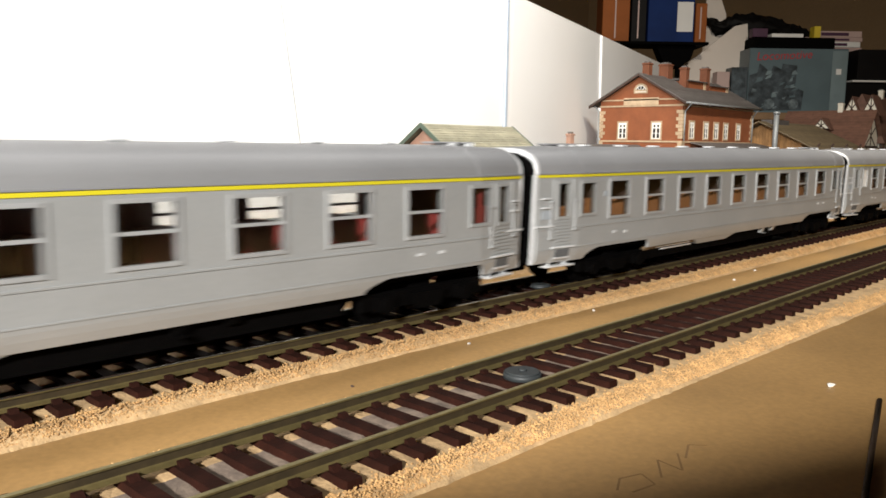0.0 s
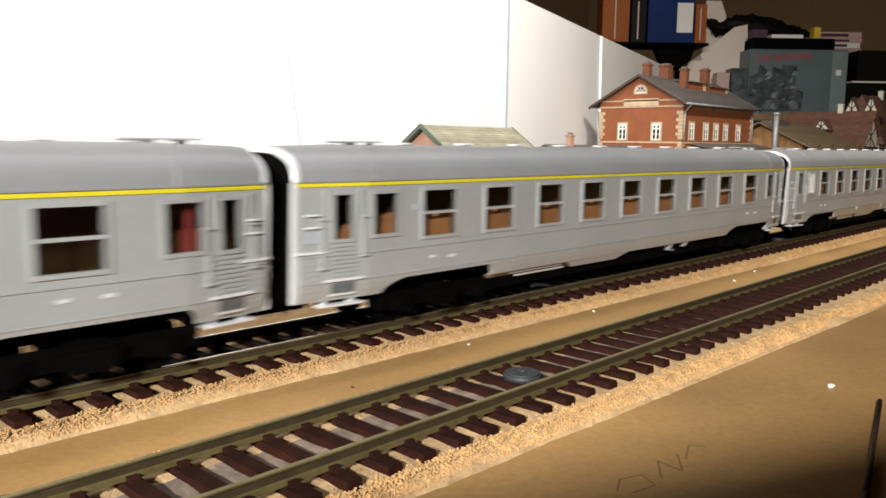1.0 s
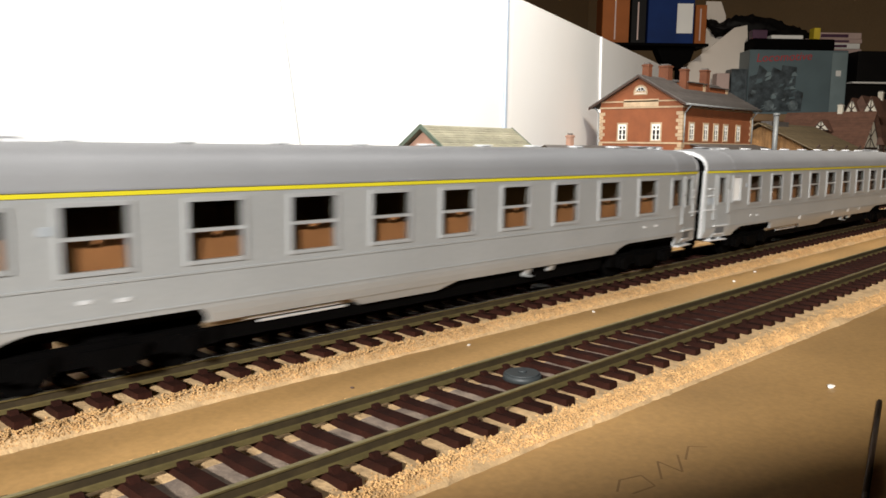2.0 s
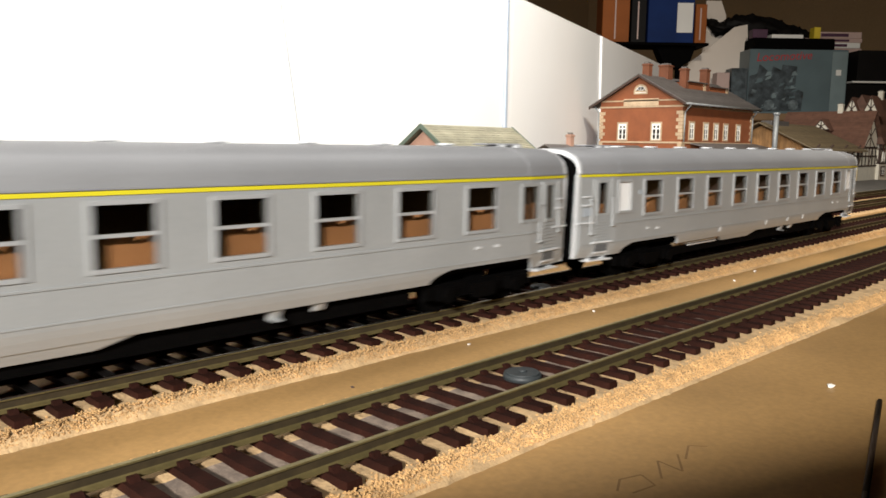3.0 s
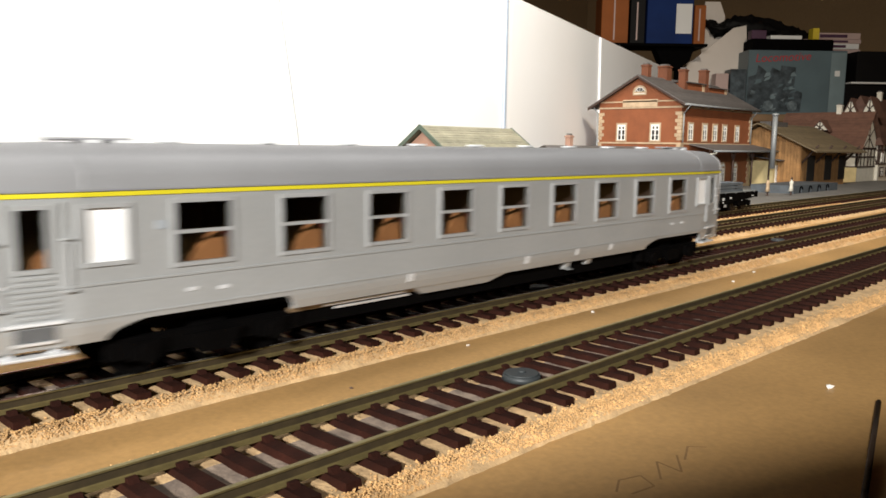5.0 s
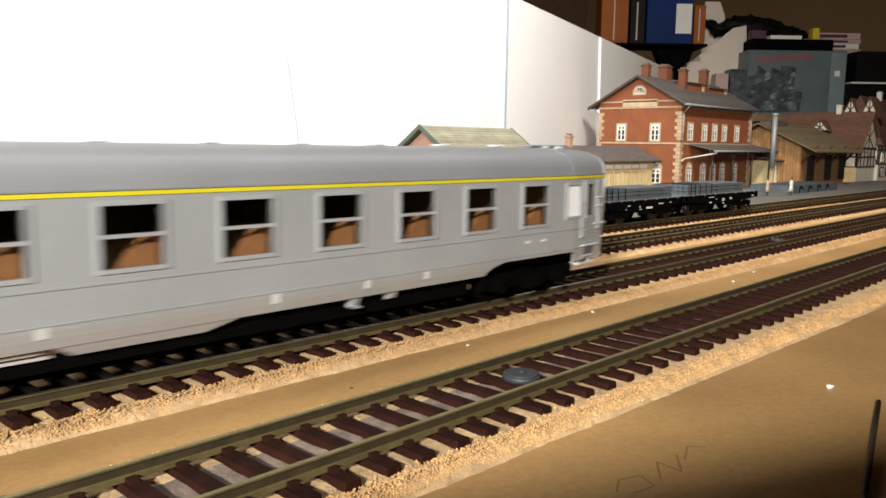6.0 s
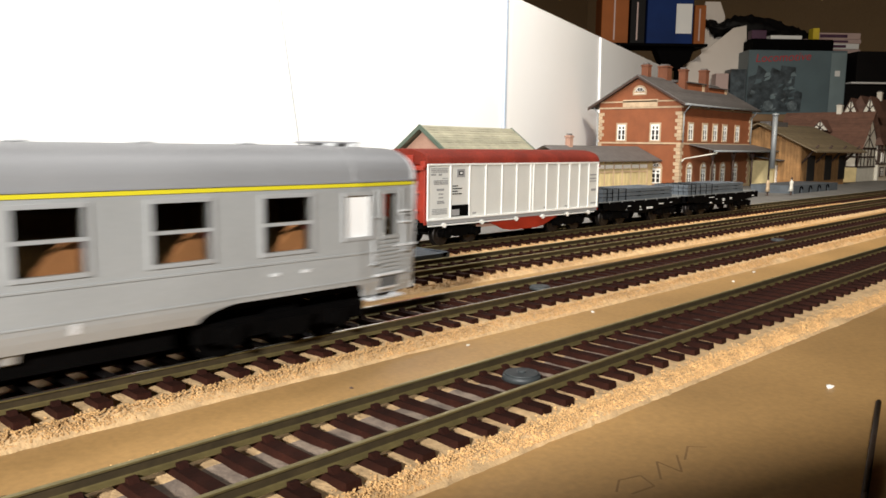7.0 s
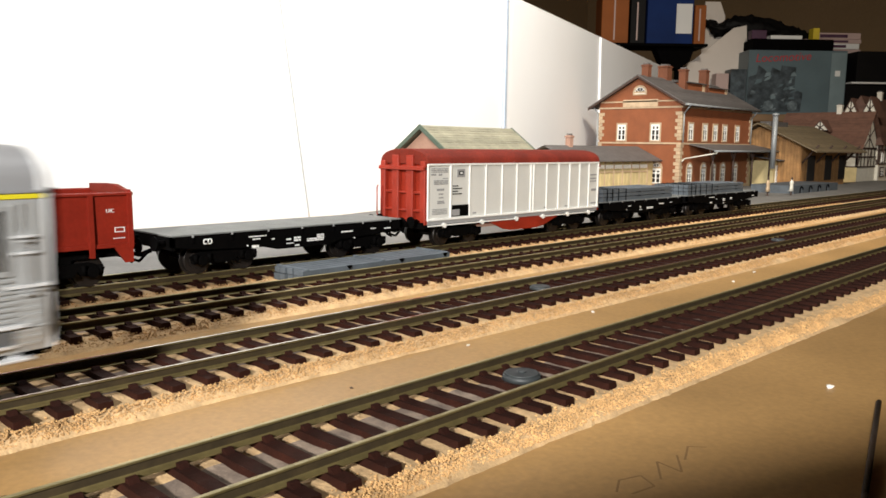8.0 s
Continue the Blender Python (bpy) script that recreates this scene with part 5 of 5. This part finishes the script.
def timber_house(at, L, D, zf, zw, zr, label, dormers=(), shop=True, rz=0, hip=0.3):
    h = thing("timbered_house", label, "model house", "model buildings", at=at, rz=rz)
    front = lambda u, d, z: (u, d, z)
    bm = B()
    box(bm, 0, L, 0, D, 0, zw)
    part("wall", bm, M_PLASTER, h)
    if shop:
        bm = B()
        box(bm, -0.6, L + 0.6, -0.6, 0.4, 0, zf)
        part("ground_floor", bm, M_YELLOWPLASTER, h)
    timber_frame(h, front, 0, L, zf, zw, max(3, int(L / 16)))
    timber_frame(h, lambda u, d, z: (d, u, z), 0, D, zf, zw, max(3, int(D / 16)))
    for i in range(max(2, int(L / 36))):
        u = 20 + i * 36
        window_at(h, lambda a, d, z: (a, d - 0.7, z), u, 9, 20, 13, M_TIMBER)
        window_at(h, lambda a, d, z: (a, d - 0.3, z), u, zf + 6, 9, 13, M_WHITEPAINT)
    if not hip:  # a plastered, timbered gable at the end
        timber_frame(h, lambda u, d, z: (L - d, u, z), 0, D, zf, zw, max(3, int(D / 16)))
        timber_gable(h, D / 2, L + 0.4, zw, D - 2, zr - zw - 3, 30, flip=L + 0.4)
    # roof in courses, each a thin frame that shrinks towards the ridge
    sl = (zr - zw) / (D / 2)
    n = 15
    for r in range(n):
        f0, f1 = r / n, min(1.0, (r + 1.15) / n)
        lo, hi = (D / 2 + 8) * f0, (D / 2 + 8) * f1
        za, zb = zw - 8 * sl + lo * sl, zw - 8 * sl + hi * sl
        for sides in ((0, 1, 2, 3),) if hip else ((0,), (2,)):
            bm = B()
            ring = lambda e, z: [bm.verts.new(p) for p in ((-8 + e * hip, -8 + e, z), (L + 8 - e * hip, -8 + e, z), (L + 8 - e * hip, D + 8 - e, z), (-8 + e * hip, D + 8 - e, z))]
            q = [ring(lo, za), ring(lo, za + 0.9), ring(min(hi, D / 2 + 7.9), zb + 0.2)]
            for u, v in ((0, 1), (1, 2)):
                for k in sides:
                    bm.faces.new((q[u][k], q[u][(k + 1) % 4], q[v][(k + 1) % 4], q[v][k]))
            bmesh.ops.delete(bm, geom=[v for v in bm.verts if not v.link_faces], context="VERTS")
            part("roof_course", bm, M_BROWNROOF, h)
    for x, y, z, w, hh, turn in dormers:
        timber_gable(h, x, y, z, w, hh, 40, turn)
    chimney(h, L * 0.62, D / 2, zr - 4, zr + 14, 8, M_PLASTER)


def figurine(at, coat, name, label):
    """A painted scale figure, one plain turned shape on its small base."""
    bm = B()
    prof = [(2.4, 0), (2.4, 0.4), (1.2, 0.5), (1.3, 4.4), (3.3, 4.6), (2.6, 9), (2.3, 11), (3.0, 14.0), (2.5, 15.6), (0.9, 16.3), (1.4, 17.3), (1.5, 18.6), (0.9, 19.8), (0.1, 20.1)]
    n = 12
    rings = [[bm.verts.new((r * math.cos(2 * math.pi * i / n), 0.7 * r * math.sin(2 * math.pi * i / n), z)) for i in range(n)] for r, z in prof]
    for a, b in zip(rings, rings[1:]):
        for i in range(n):
            bm.faces.new((a[i], a[(i + 1) % n], b[(i + 1) % n], b[i])).smooth = True
    bm.faces.new(rings[0])
    bm.faces.new(rings[-1])
    for f in bm.faces:
        z = f.calc_center_median().z
        f.material_index = 1 if z > 17.9 or z < 4.5 else 0
    solo(name, bm, [coat, M_TIMBER], label, "figurine", at=at)


def build_village():
    bm = B()
    prism(bm, [(-100, 281), (1500, 281), (1500, 404), (1095, 404), (1095, 452), (692, 452), (640, 510), (-100, 326)], "z", Z_BOARD - 0.01, Z_BOARD + 1.2)
    solo("pavement", bm, M_PAVE, "dark grey card paving beside the siding", kind="structure")
    build_station()
    build_small_house()
    build_goods_shed()
    timber_house((1400, 535, Z_BOARD), 130, 110, 24, 56, 116, "half-timbered model house with large brown roof", [(66, 8, 84, 28, 17, False)], rz=-90, hip=0.0)
    timber_house((1500, 400, Z_BOARD), 190, 76, 28, 76, 146, "tall half-timbered model house with white timbered gables", [(-9.5, 48, 112, 26, 28, True), (-9.0, 18, 112, 26, 30, True)], shop=False)
    figurine((908, 328, Z_BOARD + 1.2), M_PLASTER, "white_figurine", "tiny white painted figurine on the platform")
    figurine((872, 340, Z_BOARD + 1.2), M_STONE, "tan_figurine", "tiny tan painted figurine near the station")


build_village()


# ---- the far end of the room: a storage shelf turned towards the tracks, full of boxes ----
SHELF = (1268.7, 1205.0, 0.0)  # shelf frame: x along the shelf, y away from the layout
SHELF_RZ = -46.47


def clutter(name, bm, m, label, cat, group=""):
    return solo(name, bm, m, label, cat, group, at=SHELF, rz=SHELF_RZ)


def clutter_thing(name, label, cat, group=""):
    return thing(name, label, cat, group, at=SHELF, rz=SHELF_RZ)


def build_storage():
    M_TEAL = mat("teal_printed_card", (0.095, 0.135, 0.15), 0.4, vary=0.15, scale=14)
    M_TEAL2 = mat("pale_teal_printed_card", (0.17, 0.225, 0.24), 0.35, vary=0.15, scale=20)
    M_REDPRINT = mat("red_print", (0.38, 0.03, 0.035), 0.5, vary=0.1)
    M_INK = mat("dark_picture_ink", (0.016, 0.020, 0.024), 0.4, vary=0.5, scale=55, fine=260, second=(0.085, 0.11, 0.125))
    M_INK2 = mat("grey_picture_ink", (0.07, 0.09, 0.10), 0.4, vary=0.5, scale=70, fine=260, second=(0.20, 0.25, 0.27))
    M_BROWNBOX = mat("orange_brown_card", (0.26, 0.08, 0.02), 0.7, spec=0.2, vary=0.15, scale=16)
    M_BLUEBOX = mat("dark_blue_card", (0.006, 0.022, 0.10), 0.7, spec=0.15, vary=0.2, scale=16)
    M_LABEL = mat("white_paper_label", (0.68, 0.68, 0.66), 0.7, vary=0.04, scale=20)
    M_CREAMCARD = mat("cream_card", (0.60, 0.54, 0.48), 0.75, vary=0.08, scale=8)
    M_BAG = mat("black_bag", (0.0035, 0.003, 0.003), 0.6, spec=0.15, vary=0.3, scale=30)
    M_PURPLE = mat("purple_print", (0.06, 0.022, 0.05), 0.5, vary=0.2, scale=30)
    M_PINKBOX = mat("pale_pink_card", (0.45, 0.33, 0.30), 0.6, vary=0.12, scale=20)
    M_WOOD = mat("shelf_wood", (0.20, 0.12, 0.06), 0.6, vary=0.2, scale=10)
    M_GLOSSYELLOW = mat("yellow_card", (0.55, 0.42, 0.03), 0.5, vary=0.1)
    sh = clutter_thing("storage_shelf", "brown wooden shelf behind the model village", "shelf")
    bm = B()
    bbox(bm, 330, 1120, -40, 330, 104, 120, 2)
    part("board", bm, M_WOOD, sh)
    for x in (350, 1090):
        bm = B()
        bbox(bm, x - 12, x + 12, 0, 310, Z_BOARD, 104, 2)
        part("side_panel", bm, M_WOOD, sh)
    # the teal box with a picture of an engine
    x0, x1, y0, z0, z1 = 655, 832, 0, 120, 258
    b = clutter_thing("model_box", "teal box printed with a dark engine and red lettering", "model box", "stored boxes")
    bm = B()
    bbox(bm, x0, x1 + 36, y0, y0 + 70, z0, z1, 0.8)
    part("carton", bm, M_TEAL, b)
    bm = B()
    box(bm, x1 + 2, x1 + 34, y0 - 0.8, y0 - 0.1, z0 + 4, z1 - 4)
    part("side_print", bm, M_TEAL2, b, "pale printed side strip")
    for k in range(5):
        bm = B()
        box(bm, x1 + 8 + 3 * (k % 2), x1 + 22, y0 - 1.4, y0 - 0.9, z0 + 12 + k * 24, z0 + 24 + k * 24)
        part("print_block", bm, M_LABEL if k == 3 else M_TEAL2, b)
    rnd = random.Random(5)
    bm = B()  # engine silhouette in flat ink: frame, boiler, cab, chimney, wheels
    prism(bm, [(x0 + 1, 124), (x0 + 118, 128), (x0 + 121, 168), (x0 + 102, 176), (x0 + 104, 222), (x0 + 72, 226), (x0 + 70, 214), (x0 + 52, 222), (x0 + 46, 206), (x0 + 34, 218), (x0 + 22, 226), (x0 + 18, 206), (x0 + 1, 200)], "y", y0 - 0.7, y0 - 0.1)
    pic = part("engine_picture", bm, M_INK, b, "dark engine picture")
    for k in range(40):
        bm = B()
        u, z = x0 + 4 + rnd.random() * 90, 128 + rnd.random() * 76
        d = rnd.uniform(1, 4)
        prism(bm, [(u, z), (u + rnd.uniform(4, 15), z + d), (u + rnd.uniform(6, 16), z + rnd.uniform(4, 9) + d), (u + d, z + rnd.uniform(3, 10))], "y", y0 - 1.0 - 0.004 * k, y0 - 0.75)
        part("picture_patch", bm, rnd.choice((M_INK2, M_INK, M_TEAL, M_INK, M_TEAL2)), pic)
    for k in range(4):
        bm = B()
        rod(bm, (x0 + 22 + k * 26, y0 - 1.2, 140), (x0 + 22 + k * 26, y0 - 0.8, 140), 11, 18)
        part("picture_wheel", bm, M_INK2 if k % 2 else M_INK, pic)
    cu = bpy.data.curves.new("lettering", "FONT")
    cu.body, cu.size, cu.extrude, cu.shear = "Locomotive", 25 * S, 0.2 * S, 0.2
    o = new("lettering", cu)
    me = bpy.data.meshes.new_from_object(o.evaluated_get(bpy.context.evaluated_depsgraph_get()))
    bpy.data.objects.remove(o)
    me.materials.append(M_REDPRINT)
    o = new("lettering", me)
    o.parent = b
    o.matrix_basis = pose(*mm(x0 + 14, y0 - 0.5, 232), 90, -3, 0)
    # a black lid on top, a bag, small boxes
    bm = B()
    bbox(bm, 664, 838, 2, 72, 258, 282, 2)
    clutter("flat_black_box", bm, M_BLACK, "flat black box lying on the teal box", "box", "stored boxes")
    bm = B()
    bmesh.ops.create_icosphere(bm, subdivisions=5, radius=1, matrix=Matrix.Translation((706, 98, 310)) @ Matrix.Diagonal((122, 34, 24, 1)))
    for v in bm.verts:
        q = v.co.copy()
        v.co.z += 14 * noise.noise(q * 0.03) + 9 * noise.noise(q * 0.09) - 0.10 * (q.x - 690)
        v.co.x += 7 * noise.noise(q * 0.07)
        v.co.z = max(v.co.z, 282.3)
    for f in bm.faces:
        f.smooth = True
    clutter("plastic_bag", bm, M_BAG, "crumpled black plastic bag on the boxes", "bag")
    bm = B()
    bbox(bm, 702, 770, 6, 30, 282.2, 290, 0.5)
    clutter("white_booklet", bm, M_LABEL, "white folded booklet on the black lid", "booklet")
    bm = B()
    bbox(bm, 660, 692, 4, 26, 282.2, 300, 0.6)
    clutter("purple_box", bm, M_PURPLE, "small purple printed box", "small box", "stored boxes")
    bm = B()
    bbox(bm, 792, 806, 4, 26, 282.2, 306, 0.6)
    clutter("yellow_packet", bm, M_GLOSSYELLOW, "small yellow packet standing on a lid", "packet")
    # tower of kit boxes to the side
    for k, (a, c, z, h, m) in enumerate(((880, 968, 120, 100, M_BAG), (846, 930, 220.2, 26, M_BLUEBOX), (806, 936, 284.2, 9, M_PINKBOX), (828, 936, 259.5, 12, M_PINKBOX), (832, 932, 272, 12, M_LABEL), (836, 934, 293.4, 14, M_PINKBOX), (840, 930, 246.4, 13, M_PURPLE))):
        t = clutter_thing("kit_box", ("black stored carton", "dark blue flat kit box in a stack", "pale printed kit box in a stack", "pale pink kit box in a stack", "white kit box in a stack", "pale top kit box in a stack", "purple kit box in a stack")[k] + " on the shelf", "kit box", "stored boxes")
        bm = B()
        bbox(bm, a, c, 80, 170, z, z + h, 0.8)
        part("carton", bm, m, t)
        bm = B()
        bbox(bm, a + 6, c - 30, 79.4, 80.1, z + h * 0.25, z + h * 0.75, 0.1)
        part("label_bar", bm, M_PURPLE if m is M_PINKBOX or m is M_LABEL else M_BAG, t)
    bm = B()
    bbox(bm, 872, 1010, 20, 78, 120, 190, 1)
    clutter("black_carton", bm, M_BAG, "black carton beside the kit boxes", "carton", "stored boxes")
    bm = B()
    bbox(bm, 886, 1120, 10, 120, 190.2, 194, 0.5)
    clutter("white_strip_board", bm, M_LABEL, "thin white board lying on a carton", "board")
    bm = B()
    bbox(bm, 905, 1120, 30, 120, 194.2, 262, 1)
    clutter("black_case", bm, M_BAG, "black case above the white board", "case", "stored boxes")
    # cream sheet leaning, small dark box
    bm = B()
    prism(bm, [(515, 120), (676, 120), (676, 224), (668, 318), (640, 312), (560, 246), (530, 226), (515, 205)], "y", 60, 64)
    clutter("cream_card_sheet", bm, M_CREAMCARD, "cream card sheet leaning on the shelf", "card sheet")
    bm = B()
    prism(bm, [(580, 120), (640, 120), (634, 345), (622, 376), (588, 376)], "y", 104, 107)
    clutter("white_card_sheet", bm, M_CREAMCARD, "white card sheet standing behind the cream one", "card sheet")
    bm = B()
    bbox(bm, 622, 664, 10, 50, 120, 218, 0.8)
    clutter("dark_box", bm, M_INK, "small dark printed box", "small box", "stored boxes")
    bm = B()
    bbox(bm, 590, 618, 10, 40, 120, 208, 0.8)
    clutter("pink_box", bm, M_PINKBOX, "small pale pink box", "small box", "stored boxes")
    # black stand with files on top
    st = clutter_thing("black_stand", "black metal stand holding file boxes", "stand")
    bm = B()
    rod(bm, (512, 30, 120), (512, 30, 262), 9, 12)
    bbox(bm, 470, 560, 0, 60, 120, 124, 1)
    part("column", bm, M_BLACK, st)
    bm = B()
    bbox(bm, 326, 562, -10, 80, 262, 268, 1)
    part("top_plate", bm, M_BLACK, st)
    bm = B()
    prism(bm, [(455, 262), (470, 230), (505, 215), (530, 232), (540, 262)], "y", 10, 50)
    part("bracket", bm, M_BLACK, st)
    for x0, x1, z1, m, label in ((334, 392, 368, M_BROWNBOX, "broad orange-brown file box on the stand"), (396, 428, 362, M_BAG, "black file box on the stand"), (432, 494, 376, M_BLUEBOX, "dark blue file box with white label"), (534, 558, 350, M_BROWNBOX, "narrow brown file box at the end")):
        f = clutter_thing("file_box", label, "file box", "file boxes on the stand")
        bm = B()
        bbox(bm, x0, x1 if m is not M_BLUEBOX else 531, 0, 70, 268.2, z1, 1.0)
        part("case", bm, m, f)
        bm = B()
        if m is M_BLUEBOX:
            box(bm, 494, 528, -0.8, -0.1, 290, 352)
            part("paper_label", bm, M_LABEL, f)
        else:
            box(bm, (x0 + x1) / 2 - 3, (x0 + x1) / 2, -0.6, 0.1, 275, z1 - 8)
            part("spine_strip", bm, M_PINKBOX, f)


build_storage()


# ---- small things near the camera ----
def build_shadow_slab():
    """Unseen slab for the phone behind the lens, sized and turned to shadow the near board."""
    ph = thing("smartphone", "unseen dark slab in the phone's place, added to shade the near board", "smartphone", at=(0, 0, 0), rz=-24.3)
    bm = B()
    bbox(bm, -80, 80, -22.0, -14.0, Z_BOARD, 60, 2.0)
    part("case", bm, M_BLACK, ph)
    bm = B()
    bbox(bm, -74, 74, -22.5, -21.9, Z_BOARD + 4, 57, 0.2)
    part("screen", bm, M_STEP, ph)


def build_small():
    M_DISC = mat("dark_grey_rubber", (0.03, 0.035, 0.037), 0.55, vary=0.2, scale=200)
    bm = B()
    for k, (r, z0, z1) in enumerate(((4.1, -2.45, -1.3), (3.7, -1.3, -1.0), (0.9, -1.0, -0.6))):
        rod(bm, (0, 0, z0), (0, 0, z1), r, 28, r * 0.95)
    solo("rubber_disc", bm, M_DISC, "small dark grey disc lying between the rails", "disc", at=(127.5, 98.0, 0))
    bm = B()
    for k, (r, z0, z1) in enumerate(((3.6, -2.45, -1.6), (3.2, -1.6, -1.3))):
        rod(bm, (0, 0, z0), (0, 0, z1), r, 24, r * 0.95)
    solo("rubber_disc", bm, M_DISC, "small dark disc between the rails of the train track", "disc", at=(215.0, T_Y + 1, 0))
    solo("rubber_disc", bm2_disc(), M_DISC, "small dark disc on a far stretch of track", "disc", at=(425.0, T_Y + 1, 0))
    M_CHIP = mat("white_crumb", (0.66, 0.63, 0.57), 0.7, vary=0.05)
    rnd = random.Random(9)
    for x, y, r in ((180.5, 54.0, 0.95), (224, 76.5, 0.8), (228, 77.4, 0.6), (116, 139.5, 0.8), (150, 133, 0.6), (327, 228, 1.3), (331, 227, 1.0), (385, 201.7, 0.5), (208, 186, 0.7), (105, 126, 0.45), (210, 134, 0.6), (330, 132, 0.8), (300, 128, 0.7)):
        bm = B()
        bmesh.ops.create_icosphere(bm, subdivisions=1, radius=r)
        for v in bm.verts:
            v.co *= rnd.uniform(0.7, 1.2)
            v.co.z *= 0.6
        m = M_CHIP if r > 0.5 else M_TIMBER
        solo("crumb", bm, m, "tiny white crumb lying on the board" if r > 0.5 else "tiny dark crumb lying on the board", "crumb", "crumbs on the board", at=(x, y, Z_BOARD + 0.35 * r))
    # pencil strokes on the board, and a dark rod
    M_PENCIL = mat("faint_pencil", (0.26, 0.15, 0.062), 0.7, vary=0.2)
    for k, pts in enumerate((((101, 59), (105, 61), (109, 59.5), (107, 56), (102, 57)), ((110, 56.5), (116, 60.5), (115, 55.5), (121, 59.5)), ((120, 57.5), (126, 60), (128, 57.5)))):
        bm = B()
        for a, b in zip(pts, pts[1:]):
            d = Vector((b[0] - a[0], b[1] - a[1])).normalized() * 0.2
            vs = [bm.verts.new((p[0] + s * -d.y, p[1] + s * d.x, Z_BOARD + z)) for z in (0.0, 0.02) for p, s in ((a, 1), (b, 1), (b, -1), (a, -1))]
            for f in ((0, 1, 2, 3), (4, 5, 6, 7), (0, 1, 5, 4), (2, 3, 7, 6), (1, 2, 6, 5), (3, 0, 4, 7)):
                bm.faces.new([vs[i] for i in f])
        solo("pencil_stroke", bm, M_PENCIL, "faint pencil stroke on the tan board", "pencil mark", "pencil marks")
    bm = B()
    tube(bm, [(96, 24.5, Z_BOARD + 0.5), (126, 31.6, Z_BOARD + 0.5), (176.4, 43.1, Z_BOARD + 0.5)], 0.5)
    solo("dark_wire", bm, mat("dark_brown_wire", (0.05, 0.028, 0.016), 0.7), "dark thin wire lying on the board", "wire")


def bm2_disc():
    bm = B()
    for r, z0, z1 in ((3.6, -2.45, -1.6), (3.2, -1.6, -1.3)):
        rod(bm, (0, 0, z0), (0, 0, z1), r, 24, r * 0.95)
    return bm


build_shadow_slab()
build_small()


# ---- what moves: the train runs along its track at a steady pace ----
REAR0, SPEED, PITCH_C = 760.0, 88.5, 288.0
GAIN = ((0.0, 0.0), (1.0, 1.1), (1.6, 1.4), (2.8, 0.0), (3.5, -0.6), (4.5, -0.5), (6.0, 0.0), (8.0, 0.0))  # small unevenness of the pace, mm


def motions():
    for k, coach in enumerate(COACHES):
        x = REAR0 - LEN - k * PITCH_C
        walk(coach, [(t, pose(*mm(x - SPEED * t + e, T_Y, 0))) for t, e in GAIN])
    n = 240
    for w in wheelsets:
        home = w.location.copy()
        turn = -math.degrees(SPEED / 5.2)  # degrees a second, rolling towards the smaller x
        walk(w, [(i * 8.0 / n, Matrix.Translation(home) @ Matrix.Rotation(radians(turn * i * 8.0 / n), 4, "Y")) for i in range(n + 1)])


motions()
